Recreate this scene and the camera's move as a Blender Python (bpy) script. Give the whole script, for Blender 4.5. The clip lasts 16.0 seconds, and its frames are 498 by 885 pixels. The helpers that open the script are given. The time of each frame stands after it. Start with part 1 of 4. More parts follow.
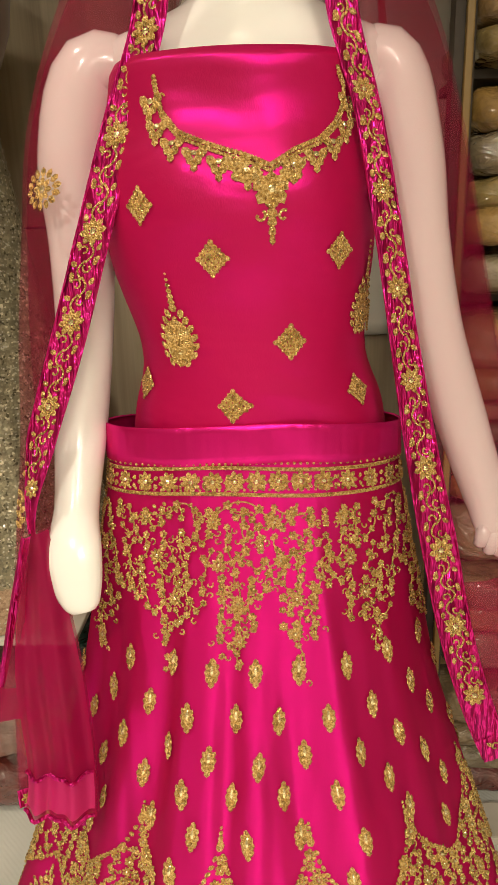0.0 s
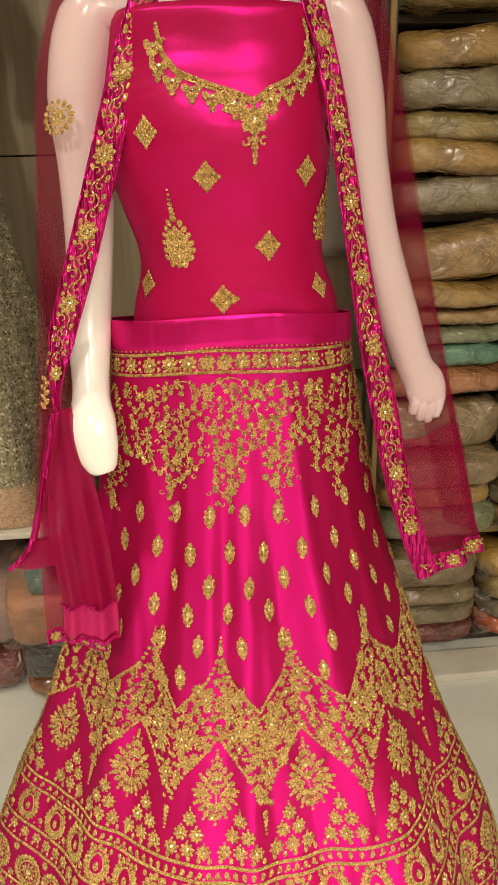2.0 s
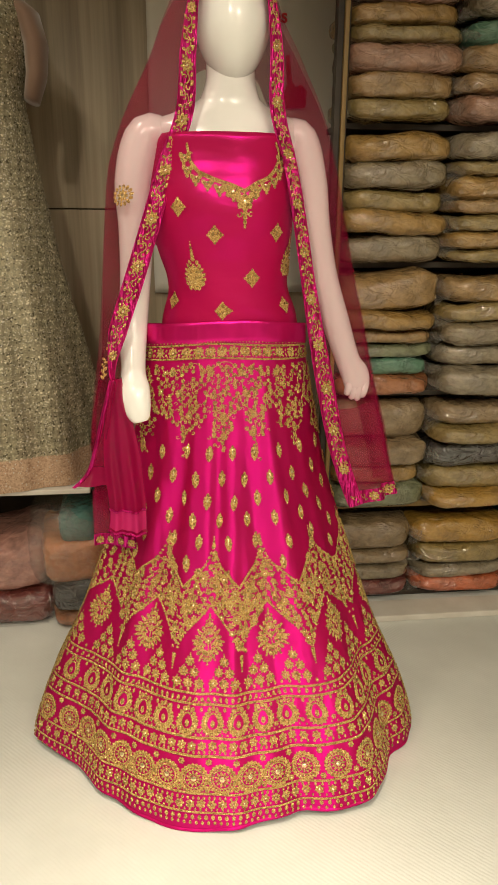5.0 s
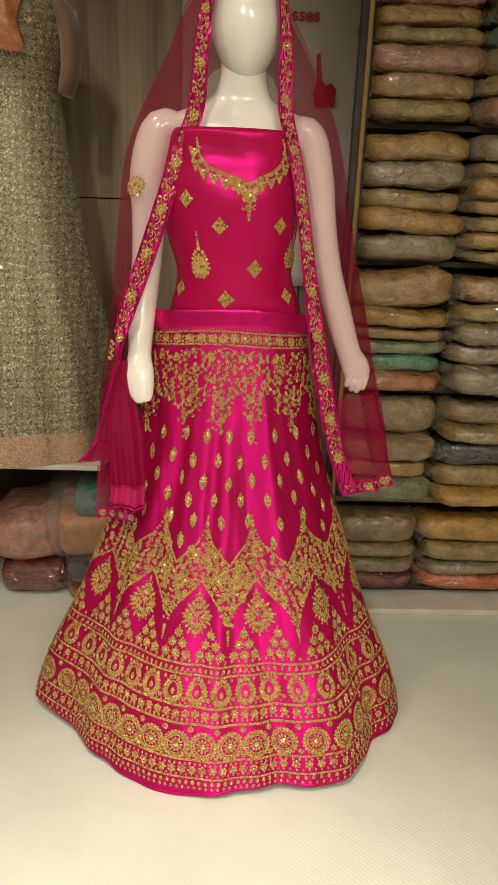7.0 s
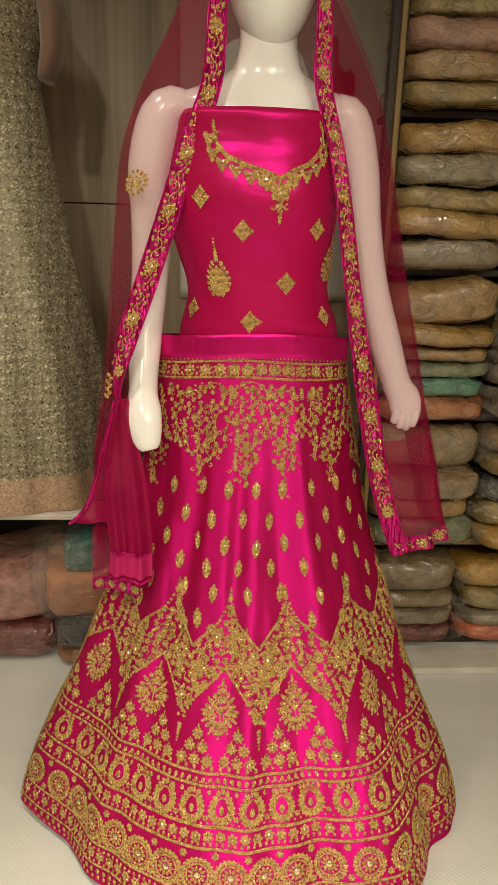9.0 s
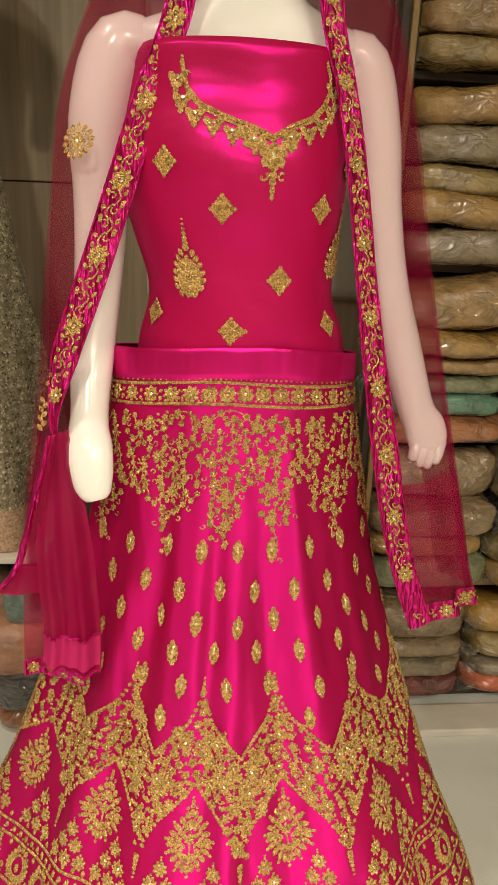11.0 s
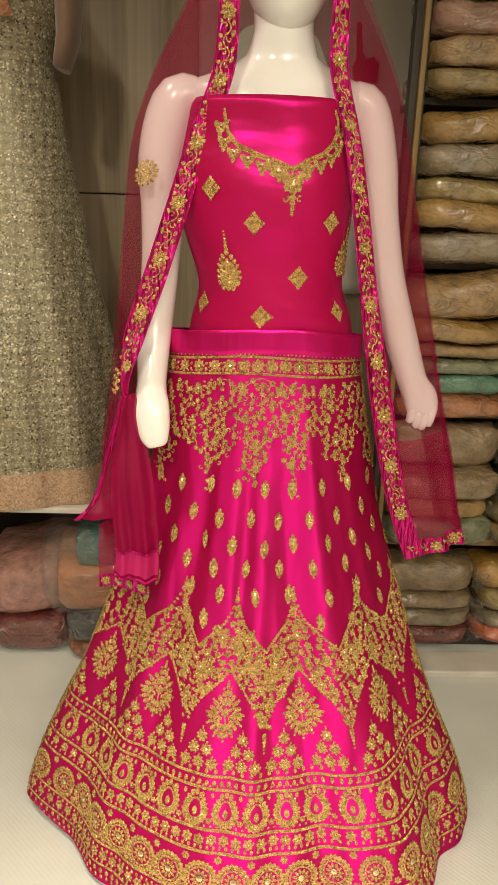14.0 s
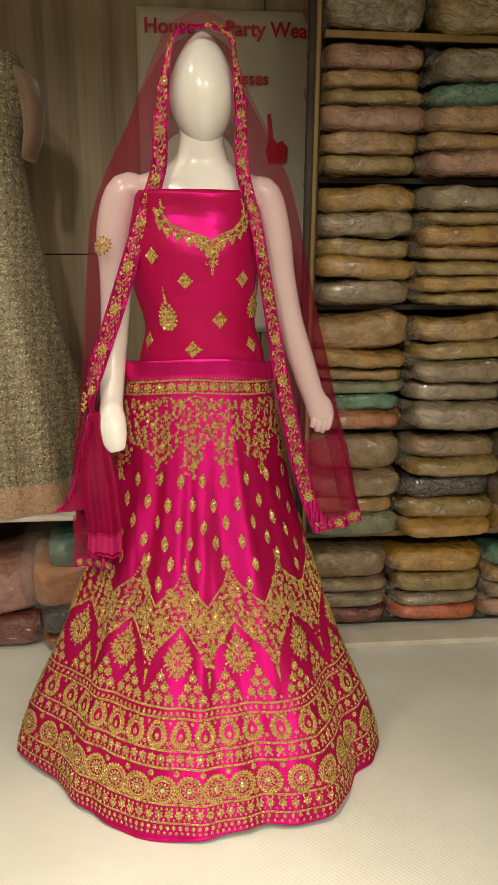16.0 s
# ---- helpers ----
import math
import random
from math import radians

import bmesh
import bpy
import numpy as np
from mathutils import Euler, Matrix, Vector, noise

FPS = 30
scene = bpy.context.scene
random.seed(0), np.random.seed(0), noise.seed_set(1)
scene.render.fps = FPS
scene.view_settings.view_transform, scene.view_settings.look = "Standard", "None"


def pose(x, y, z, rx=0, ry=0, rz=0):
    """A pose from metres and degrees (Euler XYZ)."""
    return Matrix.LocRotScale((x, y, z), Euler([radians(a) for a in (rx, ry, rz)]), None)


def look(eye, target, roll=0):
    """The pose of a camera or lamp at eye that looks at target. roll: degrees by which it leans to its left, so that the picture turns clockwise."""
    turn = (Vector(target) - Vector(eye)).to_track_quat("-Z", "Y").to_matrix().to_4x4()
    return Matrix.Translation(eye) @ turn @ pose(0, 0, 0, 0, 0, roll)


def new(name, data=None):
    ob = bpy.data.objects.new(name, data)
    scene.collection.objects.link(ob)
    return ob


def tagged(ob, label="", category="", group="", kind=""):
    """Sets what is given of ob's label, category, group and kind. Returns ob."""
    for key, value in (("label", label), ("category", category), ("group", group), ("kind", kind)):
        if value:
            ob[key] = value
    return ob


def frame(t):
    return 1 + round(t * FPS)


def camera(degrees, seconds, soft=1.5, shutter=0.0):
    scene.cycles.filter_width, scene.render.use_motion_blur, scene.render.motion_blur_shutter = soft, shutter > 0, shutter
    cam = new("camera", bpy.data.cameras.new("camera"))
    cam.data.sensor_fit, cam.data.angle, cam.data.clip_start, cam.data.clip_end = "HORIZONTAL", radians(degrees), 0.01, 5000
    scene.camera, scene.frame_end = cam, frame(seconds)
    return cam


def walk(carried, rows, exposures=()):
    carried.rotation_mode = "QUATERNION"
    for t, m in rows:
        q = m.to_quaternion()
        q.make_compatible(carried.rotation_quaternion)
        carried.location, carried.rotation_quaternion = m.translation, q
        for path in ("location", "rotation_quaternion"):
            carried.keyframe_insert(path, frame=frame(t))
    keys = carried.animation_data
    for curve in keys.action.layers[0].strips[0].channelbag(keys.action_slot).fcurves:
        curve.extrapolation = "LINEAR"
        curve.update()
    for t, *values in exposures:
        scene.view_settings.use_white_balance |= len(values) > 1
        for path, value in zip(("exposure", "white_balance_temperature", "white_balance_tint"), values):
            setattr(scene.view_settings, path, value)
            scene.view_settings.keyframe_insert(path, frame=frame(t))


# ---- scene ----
cam = camera(38.4, 16.0)
PATH = [
    (0, (0.023, 0.059, 1.194), (-0.047, 1.974, 0.622), -1.6),
    (0.5, (-0.013, 0.026, 1.183), (-0.024, 1.924, 0.553), -1.3),
    (1, (-0.079, -0.036, 1.186), (0.054, 1.834, 0.49), -1.2),
    (1.5, (-0.105, -0.082, 1.179), (0.109, 1.767, 0.449), -1.0),
    (2, (-0.066, -0.143, 1.183), (0.091, 1.713, 0.453), -1.4),
    (2.5, (-0.018, -0.24, 1.19), (0.09, 1.621, 0.465), 0.1),
    (3, (-0.023, -0.317, 1.2), (0.063, 1.558, 0.509), 0.8),
    (3.5, (-0.06, -0.415, 1.214), (0.048, 1.469, 0.553), 0.4),
    (4, (-0.132, -0.533, 1.218), (0.069, 1.345, 0.562), 0.6),
    (4.5, (-0.138, -0.611, 1.218), (0.094, 1.275, 0.594), 0.3),
    (7, (-0.027, -0.736, 1.216), (0.062, 1.157, 0.579), 2.3),
    (7.5, (-0.063, -0.667, 1.219), (0.084, 1.22, 0.575), 1.8),
    (8, (-0.117, -0.601, 1.207), (0.061, 1.282, 0.556), 1.4),
    (8.5, (-0.149, -0.539, 1.187), (0.052, 1.334, 0.514), 1.7),
    (9, (-0.093, -0.432, 1.196), (0.034, 1.468, 0.584), 1.6),
    (9.5, (-0.02, -0.33, 1.212), (-0.004, 1.583, 0.63), 2.7),
    (12, (-0.114, -0.088, 1.148), (0.179, 1.782, 0.502), 2.4),
    (12.5, (-0.073, -0.124, 1.159), (0.156, 1.76, 0.526), 2.4),
    (13, (-0.011, -0.215, 1.178), (0.068, 1.673, 0.522), 2.1),
    (13.5, (0.0, -0.307, 1.182), (0.023, 1.586, 0.535), 1.7),
    (14, (-0.066, -0.402, 1.199), (-0.007, 1.492, 0.562), 1.8),
    (14.5, (-0.109, -0.527, 1.201), (0.091, 1.35, 0.539), 2.1),
    (15, (-0.127, -0.594, 1.221), (0.119, 1.295, 0.613), 2.5),
    (15.5, (-0.085, -0.664, 1.223), (0.106, 1.243, 0.653), 1.6),
    (16, (-0.044, -0.784, 1.236), (0.142, 1.136, 0.711), 0.5),
]
walk(cam, [(t, look(eye, target, roll)) for t, eye, target, roll in PATH],
     [(0, 0.30), (2.5, 0.30), (4.0, 0.25), (4.5, 0.20), (7.0, -0.08), (8.5, -0.05), (9.5, 0.0), (12.0, 0.30), (13.5, 0.30), (14.5, 0.15), (15.5, 0.08), (16.0, 0.0)])

# ---- light ----
world = bpy.data.worlds.new("shop_world")
scene.world = world
world.use_nodes = True
world.node_tree.nodes["Background"].inputs[0].default_value = (1.0, 0.80, 0.55, 1)
world.node_tree.nodes["Background"].inputs[1].default_value = 0.05
CEIL = 2.75


def spot(x, y, power, size=120, blend=0.6, radius=0.07, tx=0.0, ty=0.0):
    d = bpy.data.lights.new("unseen_lamp_glow", "SPOT")
    d.energy, d.spot_size, d.spot_blend, d.shadow_soft_size = power, radians(size), blend, radius
    d.color = (1.0, 0.89, 0.70)
    ob = new("unseen_lamp_glow", d)
    ob.matrix_world = look((x, y, CEIL - 0.05), (x + tx, y + ty, 0))
    return ob


# First two follow the head's highlights; the others are unseen lamps added for brightness.
LAMPS = [  # x, y, power, aim x, aim y, cone
    (-0.70, -1.10, 92, 0.35, 0.85, 112), (0.50, -1.45, 56, 0.0, 0.85, 116), (-0.10, -0.22, 250, 0.02, 0.03, 48), (-0.95, 0.45, 54, 0.10, 0.75, 96), (1.5, -1.4, 34, -0.2, 0.7, 118), (0.22, -2.55, 250, -0.05, 1.3, 100), (1.0, -2.5, 90, 0, 1.2, 110)]
for lx, ly, lp, ltx, lty, cone in LAMPS:
    spot(lx, ly, lp, cone, 0.4 if cone > 100 else 1.0, tx=ltx, ty=lty)

# ---- materials ----
def mat(name, color=(0.5, 0.5, 0.5), rough=0.5, metal=0.0, **kw):
    m = bpy.data.materials.new(name)
    m.use_nodes = True
    b = m.node_tree.nodes["Principled BSDF"]
    b.inputs["Base Color"].default_value = (*color, 1)
    b.inputs["Roughness"].default_value = rough
    b.inputs["Metallic"].default_value = metal
    for k, v in kw.items():
        b.inputs[k.replace("_", " ")].default_value = v
    return m


def node(m, kind, **kw):
    n = m.node_tree.nodes.new(kind)
    for k, v in kw.items():
        n.inputs[k.replace("_", " ")].default_value = v
    return n


def link(m, a, ao, b, bi):
    m.node_tree.links.new(a.outputs[ao], b.inputs[bi])


def coords(m, scale=(1, 1, 1), which="Object"):
    tc, mp = node(m, "ShaderNodeTexCoord"), node(m, "ShaderNodeMapping")
    mp.inputs["Scale"].default_value = scale
    link(m, tc, which, mp, "Vector")
    return mp


def noise_tex(m, scale, detail=3.0, rough=0.55, stretch=(1, 1, 1)):
    n = node(m, "ShaderNodeTexNoise", Scale=scale, Detail=detail, Roughness=rough)
    link(m, coords(m, stretch), 0, n, "Vector")
    return n


def ramp(m, src, out, stops):
    r = node(m, "ShaderNodeValToRGB")
    e = r.color_ramp.elements
    while len(e) < len(stops):
        e.new(0.5)
    for el, (p, c) in zip(e, stops):
        el.position, el.color = p, (*c, 1)
    link(m, src, out, r, "Fac")
    return r


def bump(m, src, out, strength, distance, into="Normal", prev=None):
    b = m.node_tree.nodes["Principled BSDF"]
    n = node(m, "ShaderNodeBump", Strength=strength, Distance=distance)
    link(m, src, out, n, "Height")
    if prev:
        link(m, prev, "Normal", n, "Normal")
    link(m, n, "Normal", b, into)
    return n


def bsdf(m):
    return m.node_tree.nodes["Principled BSDF"]


def satin_material(name, body, shine, rough, amount, crease=0.8, grain=11, lie=0.0):
    """Dyed satin: a deep body colour under a glossy, bluer float of threads."""
    m = mat(name, body, 0.6, 0.0, Specular_IOR_Level=0.2)
    # Tall noise streaks darken and lighten the body colour like light on folds.
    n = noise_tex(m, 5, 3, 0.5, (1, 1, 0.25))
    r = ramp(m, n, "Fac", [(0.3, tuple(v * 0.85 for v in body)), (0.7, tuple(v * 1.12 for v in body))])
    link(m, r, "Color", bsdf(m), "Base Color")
    a = noise_tex(m, grain, 3, 0.5, (1, 1, 0.2) if crease > 0.3 else (0.6, 1, 1.3))
    first = bump(m, a, "Fac", crease, 0.03)
    w = noise_tex(m, 1400, 1, 0.5, (1, 1, 0.25))
    last = bump(m, w, "Fac", 0.15, 0.001, prev=first)
    gloss = node(m, "ShaderNodeBsdfAnisotropic", Roughness=rough, Anisotropy=lie)
    tan = node(m, "ShaderNodeTangent")
    tan.direction_type, tan.axis = "RADIAL", "Z"
    link(m, tan, 0, gloss, "Tangent")
    gloss.inputs["Color"].default_value = (*shine, 1)
    link(m, last, "Normal", gloss, "Normal")
    mix = node(m, "ShaderNodeMixShader", Fac=amount)
    link(m, bsdf(m), 0, mix, 1)
    link(m, gloss, 0, mix, 2)
    link(m, mix, 0, m.node_tree.nodes["Material Output"], "Surface")
    return m


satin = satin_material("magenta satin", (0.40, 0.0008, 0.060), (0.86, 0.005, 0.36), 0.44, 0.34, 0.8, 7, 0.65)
blouse_satin = satin_material("blouse satin", (0.43, 0.0008, 0.062), (0.84, 0.005, 0.36), 0.30, 0.19, 0.22, 9)
band_satin = satin_material("waistband satin", (0.42, 0.002, 0.075), (0.90, 0.015, 0.33), 0.34, 0.50, 0.35, 14)
border_satin = satin_material("border satin", (0.40, 0.003, 0.075), (0.95, 0.03, 0.42), 0.28, 0.52, 1.0, 90)
# Near black, so the lining also supplies the shade under the lifted hem.
lining = mat("dark lining and hem shade", (0.02, 0.008, 0.012), 0.9)

gold = mat("gold thread", (0.70, 0.48, 0.13), 0.42, 0.6)
# Dark and pale stops put stitch shade and sparkle into the thread colour.
g1 = noise_tex(gold, 420, 2, 0.6)
gr = ramp(gold, g1, "Fac", [(0.25, (0.22, 0.09, 0.022)), (0.48, (0.60, 0.37, 0.105)), (0.75, (0.95, 0.76, 0.40))])
link(gold, gr, "Color", bsdf(gold), "Base Color")
gv = node(gold, "ShaderNodeTexVoronoi", Scale=520)
link(gold, coords(gold), 0, gv, "Vector")
gb = bump(gold, gv, "Distance", 0.9, 0.0025)
gm = node(gold, "ShaderNodeTexVoronoi", Scale=190)
link(gold, coords(gold), 0, gm, "Vector")
gq = ramp(gold, gm, "Color", [(0.0, (0.12,) * 3), (0.35, (0.3,) * 3), (0.6, (0.55,) * 3)])
link(gold, gq, "Color", bsdf(gold), "Roughness")
spangle = mat("gold spangle", (0.95, 0.80, 0.46), 0.18, 0.9)
bump(spangle, noise_tex(spangle, 300, 1), "Fac", 0.5, 0.003)

skin = mat("mannequin gloss", (0.80, 0.74, 0.62), 0.22, 0.0, Coat_Weight=0.35, Coat_Roughness=0.08)
sn = noise_tex(skin, 5, 4)
sr = ramp(skin, sn, "Fac", [(0.3, (0.85, 0.84, 0.81)), (0.7, (0.90, 0.89, 0.86))])
link(skin, sr, "Color", bsdf(skin), "Base Color")
bump(skin, noise_tex(skin, 40, 2), "Fac", 0.04, 0.004)


def net_material(name, color, cover):
    m = mat(name, color, 0.6, 0.0, Specular_IOR_Level=0.25)
    nt = m.node_tree
    out = nt.nodes["Material Output"]
    tr = node(m, "ShaderNodeBsdfTransparent")
    tr.inputs[0].default_value = (1.0, 0.93, 0.955, 1)
    tl = node(m, "ShaderNodeBsdfTranslucent")
    tl.inputs[0].default_value = (*color, 1)
    both = node(m, "ShaderNodeMixShader", Fac=0.4)
    mix = node(m, "ShaderNodeMixShader")
    n = noise_tex(m, 900, 1, 0.5)
    r = ramp(m, n, "Fac", [(0.3, (cover - 0.006,) * 3), (0.7, (cover + 0.006,) * 3)])
    nt.links.new(r.outputs["Color"], mix.inputs["Fac"])
    nt.links.new(bsdf(m).outputs[0], both.inputs[1])
    nt.links.new(tl.outputs[0], both.inputs[2])
    nt.links.new(tr.outputs[0], mix.inputs[1])
    nt.links.new(both.outputs[0], mix.inputs[2])
    nt.links.new(mix.outputs[0], out.inputs["Surface"])
    return m


net = net_material("magenta net", (0.40, 0.006, 0.07), 0.18)
net_dense = net_material("layered net", (0.42, 0.003, 0.075), 0.60)
net_back = net_material("back fall net", (0.42, 0.006, 0.07), 0.46)
net_full = net_material("gathered net", (0.44, 0.002, 0.085), 0.74)
net_band = net_material("pink hem band", (0.72, 0.03, 0.21), 0.88)

floor_m = mat("cream floor sheet", (0.60, 0.56, 0.48), 0.38)
fn = noise_tex(floor_m, 3, 5, 0.6)
fr = ramp(floor_m, fn, "Fac", [(0.3, (0.58, 0.59, 0.545)), (0.7, (0.69, 0.70, 0.655))])
link(floor_m, fr, "Color", bsdf(floor_m), "Base Color")
wv = node(floor_m, "ShaderNodeTexWave", Scale=55.0, Distortion=1.5)
wv.bands_direction = "DIAGONAL"
link(floor_m, coords(floor_m), 0, wv, "Vector")
bump(floor_m, wv, "Fac", 0.15, 0.002, prev=bump(floor_m, noise_tex(floor_m, 60, 3), "Fac", 0.15, 0.004))

wood = mat("laminate panel", (0.35, 0.28, 0.19), 0.35)
wn = noise_tex(wood, 9, 4, 0.6, (1.6, 1, 0.06))
wr = ramp(wood, wn, "Fac", [(0.30, (0.20, 0.155, 0.10)), (0.5, (0.33, 0.27, 0.185)), (0.72, (0.43, 0.36, 0.26))])
wn2 = noise_tex(wood, 90, 3, 0.6, (1, 1, 0.02))
wmix = node(wood, "ShaderNodeMixRGB", Fac=0.25)
wmix.blend_type = "OVERLAY"
link(wood, wr, "Color", wmix, 1)
link(wood, wn2, "Fac", wmix, 2)
link(wood, wmix, "Color", bsdf(wood), "Base Color")
bump(wood, wn2, "Fac", 0.1, 0.002)

pine = mat("yellow shelf edge", (0.42, 0.27, 0.08), 0.45)
pn = noise_tex(pine, 14, 4, 0.6, (1, 1, 0.1))
link(pine, ramp(pine, pn, "Fac", [(0.3, (0.19, 0.115, 0.03)), (0.7, (0.32, 0.205, 0.06))]), "Color", bsdf(pine), "Base Color")
# Dark board colour deepened to put shade in the gaps between stacks.
board_dark = mat("shelf board darkened for shade", (0.05, 0.035, 0.022), 0.6)
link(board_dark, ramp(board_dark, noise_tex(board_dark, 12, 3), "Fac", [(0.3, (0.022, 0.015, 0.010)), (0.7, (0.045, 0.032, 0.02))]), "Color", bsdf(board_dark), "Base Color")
plaster = mat("cream wall paint", (0.45, 0.39, 0.30), 0.8)
link(plaster, ramp(plaster, noise_tex(plaster, 4, 4), "Fac", [(0.3, (0.40, 0.345, 0.26)), (0.7, (0.49, 0.43, 0.33))]), "Color", bsdf(plaster), "Base Color")
vinyl = mat("white vinyl poster", (0.62, 0.60, 0.54), 0.25)
bump(vinyl, noise_tex(vinyl, 5, 3, 0.5, (1, 1, 0.25)), "Fac", 0.35, 0.02)
red_ink = mat("red print", (0.55, 0.012, 0.02), 0.3)
white_board = mat("white slab laminate", (0.62, 0.59, 0.52), 0.35)
link(white_board, ramp(white_board, noise_tex(white_board, 8, 4), "Fac", [(0.3, (0.52, 0.48, 0.41)), (0.7, (0.66, 0.63, 0.56))]), "Color", bsdf(white_board), "Base Color")
lamp_glow = mat("lamp glass", (1, 0.9, 0.75), 0.4)
bsdf(lamp_glow).inputs["Emission Color"].default_value = (1, 0.8, 0.55, 1)
bsdf(lamp_glow).inputs["Emission Strength"].default_value = 12.0
# Pale and barely metallic: the colour itself supplies the sequins' white glints.
silver = mat("silver sequin", (0.92, 0.87, 0.74), 0.2, 0.35)
film = mat("clear plastic film", (0.34, 0.32, 0.28), 0.14, 0.0, Specular_IOR_Level=1.0, IOR=1.9)
ft = node(film, "ShaderNodeBsdfTransparent")
fm = node(film, "ShaderNodeMixShader", Fac=0.20)
film.node_tree.links.new(ft.outputs[0], fm.inputs[1])
film.node_tree.links.new(bsdf(film).outputs[0], fm.inputs[2])
film.node_tree.links.new(fm.outputs[0], film.node_tree.nodes["Material Output"].inputs["Surface"])
bump(film, noise_tex(film, 45, 3, 0.6), "Fac", 1.0, 0.012)
white_metal = mat("white lamp ring", (0.7, 0.68, 0.64), 0.4)

sequin = mat("grey sequin mesh", (0.24, 0.22, 0.17), 0.5, 0.45)
sv = node(sequin, "ShaderNodeTexVoronoi", Scale=250)
link(sequin, coords(sequin), 0, sv, "Vector")
# The palest cells are sparkle painted into the sequin colour.
sqr = ramp(sequin, sv, "Color", [(0.0, (0.18, 0.155, 0.095)), (0.50, (0.31, 0.275, 0.175)), (0.76, (0.42, 0.375, 0.25)), (0.86, (0.72, 0.66, 0.48))])
weave = None
for axis, count in (("X", 17.0), ("Z", 13.0)):  # darker threads left between short runs of sequins
    wv_ = node(sequin, "ShaderNodeTexWave", Scale=count, Distortion=4.0, Detail=3.0)
    wv_.bands_direction = axis
    link(sequin, coords(sequin), 0, wv_, "Vector")
    wr_ = ramp(sequin, wv_, "Fac", [(0.15, (0.55,) * 3), (0.5, (1, 1, 1))])
    mul = node(sequin, "ShaderNodeMixRGB", Fac=0.42)
    mul.blend_type = "MULTIPLY"
    link(sequin, weave or sqr, "Color", mul, 1)
    link(sequin, wr_, "Color", mul, 2)
    weave = mul
link(sequin, weave, "Color", bsdf(sequin), "Base Color")
sqm = ramp(sequin, sv, "Color", [(0.0, (0.08,) * 3), (0.25, (0.35,) * 3), (0.5, (0.6,) * 3)])
link(sequin, sqm, "Color", bsdf(sequin), "Roughness")
bump(sequin, sv, "Color", 0.8, 0.004)
peach = mat("peach glitter band", (0.42, 0.26, 0.15), 0.5, 0.2)
pv = node(peach, "ShaderNodeTexVoronoi", Scale=260)
link(peach, coords(peach), 0, pv, "Vector")
link(peach, ramp(peach, pv, "Color", [(0.0, (0.28, 0.16, 0.09)), (0.7, (0.55, 0.38, 0.25))]), "Color", bsdf(peach), "Base Color")
bump(peach, pv, "Color", 0.8, 0.004)
sleeve_m = mat("brown sheer sleeve", (0.16, 0.09, 0.055), 0.7, Sheen_Weight=0.4)

BAG = {}


def bag_material(name, c):
    if name in BAG:
        return BAG[name]
    c = (c[0] * 1.0, c[1] * 0.92, c[2] * 0.76)
    m = mat("wrapped cloth " + name, c, 0.55, 0.0, Coat_Weight=1.0, Coat_Roughness=0.13, Coat_IOR=1.95)
    n = noise_tex(m, 26, 5, 0.65)
    d = tuple(v * 0.5 for v in c)
    l = tuple(min(1, v * 1.35 + 0.02) for v in c)
    r = ramp(m, n, "Fac", [(0.28, d), (0.55, c), (0.78, l)])
    link(m, r, "Color", bsdf(m), "Base Color")
    wr1 = noise_tex(m, 26, 2.5, 0.55, (0.75, 1, 1.25))
    wr1.inputs["Distortion"].default_value = 1.0
    bump(m, wr1, "Fac", 1.0, 0.028, into="Coat Normal")
    bump(m, n, "Fac", 0.35, 0.010)
    BAG[name] = m
    return m


TONES = {"ochre": (0.30, 0.19, 0.055), "olive": (0.235, 0.18, 0.065), "tan": (0.28, 0.185, 0.08), "pink": (0.31, 0.18, 0.14), "grey": (0.195, 0.165, 0.115),
         "taupe": (0.22, 0.165, 0.10), "teal": (0.07, 0.20, 0.155), "sage": (0.155, 0.185, 0.12), "rust": (0.32, 0.13, 0.055), "navy": (0.025, 0.025, 0.03),
         "mustard": (0.36, 0.215, 0.035), "wine": (0.13, 0.025, 0.022), "coral": (0.46, 0.12, 0.05), "net": (0.225, 0.20, 0.155), "rose": (0.40, 0.21, 0.20),
         "orange": (0.50, 0.19, 0.065), "aqua": (0.03, 0.16, 0.17)}


# ---- mesh tools ----
def mesh(name, verts, faces, material, smooth=True, more=()):
    me = bpy.data.meshes.new(name)
    me.from_pydata([tuple(map(float, v)) for v in verts], [], [tuple(map(int, f)) for f in faces])
    me.materials.append(material)
    for x in more:
        me.materials.append(x)
    if smooth:
        me.polygons.foreach_set("use_smooth", [True] * len(me.polygons))
    me.update()
    return me


def part(name, me, parent, label="", kind=""):
    ob = new(name, me)
    ob.parent = parent
    return tagged(ob, label, "", "", kind)


def thing(name, label, category, me=None, group="", kind=""):
    return tagged(new(name, me), label, category, group, kind)


def grid_faces(rows, cols, wrap=False, base=0):
    n = cols if wrap else cols - 1
    return [(base + i * cols + j, base + i * cols + (j + 1) % cols, base + (i + 1) * cols + (j + 1) % cols, base + (i + 1) * cols + j)
            for i in range(rows - 1) for j in range(n)]


def box_mesh(name, lo, hi, material, bevel=0.004):
    bm = bmesh.new()
    bmesh.ops.create_cube(bm, size=1.0)
    for v in bm.verts:
        v.co = Vector([lo[i] + (v.co[i] + 0.5) * (hi[i] - lo[i]) for i in range(3)])
    if bevel:
        bmesh.ops.bevel(bm, geom=bm.edges[:], offset=bevel, segments=2, affect="EDGES", profile=0.5)
    me = bpy.data.meshes.new(name)
    bm.to_mesh(me)
    bm.free()
    me.materials.append(material)
    return me


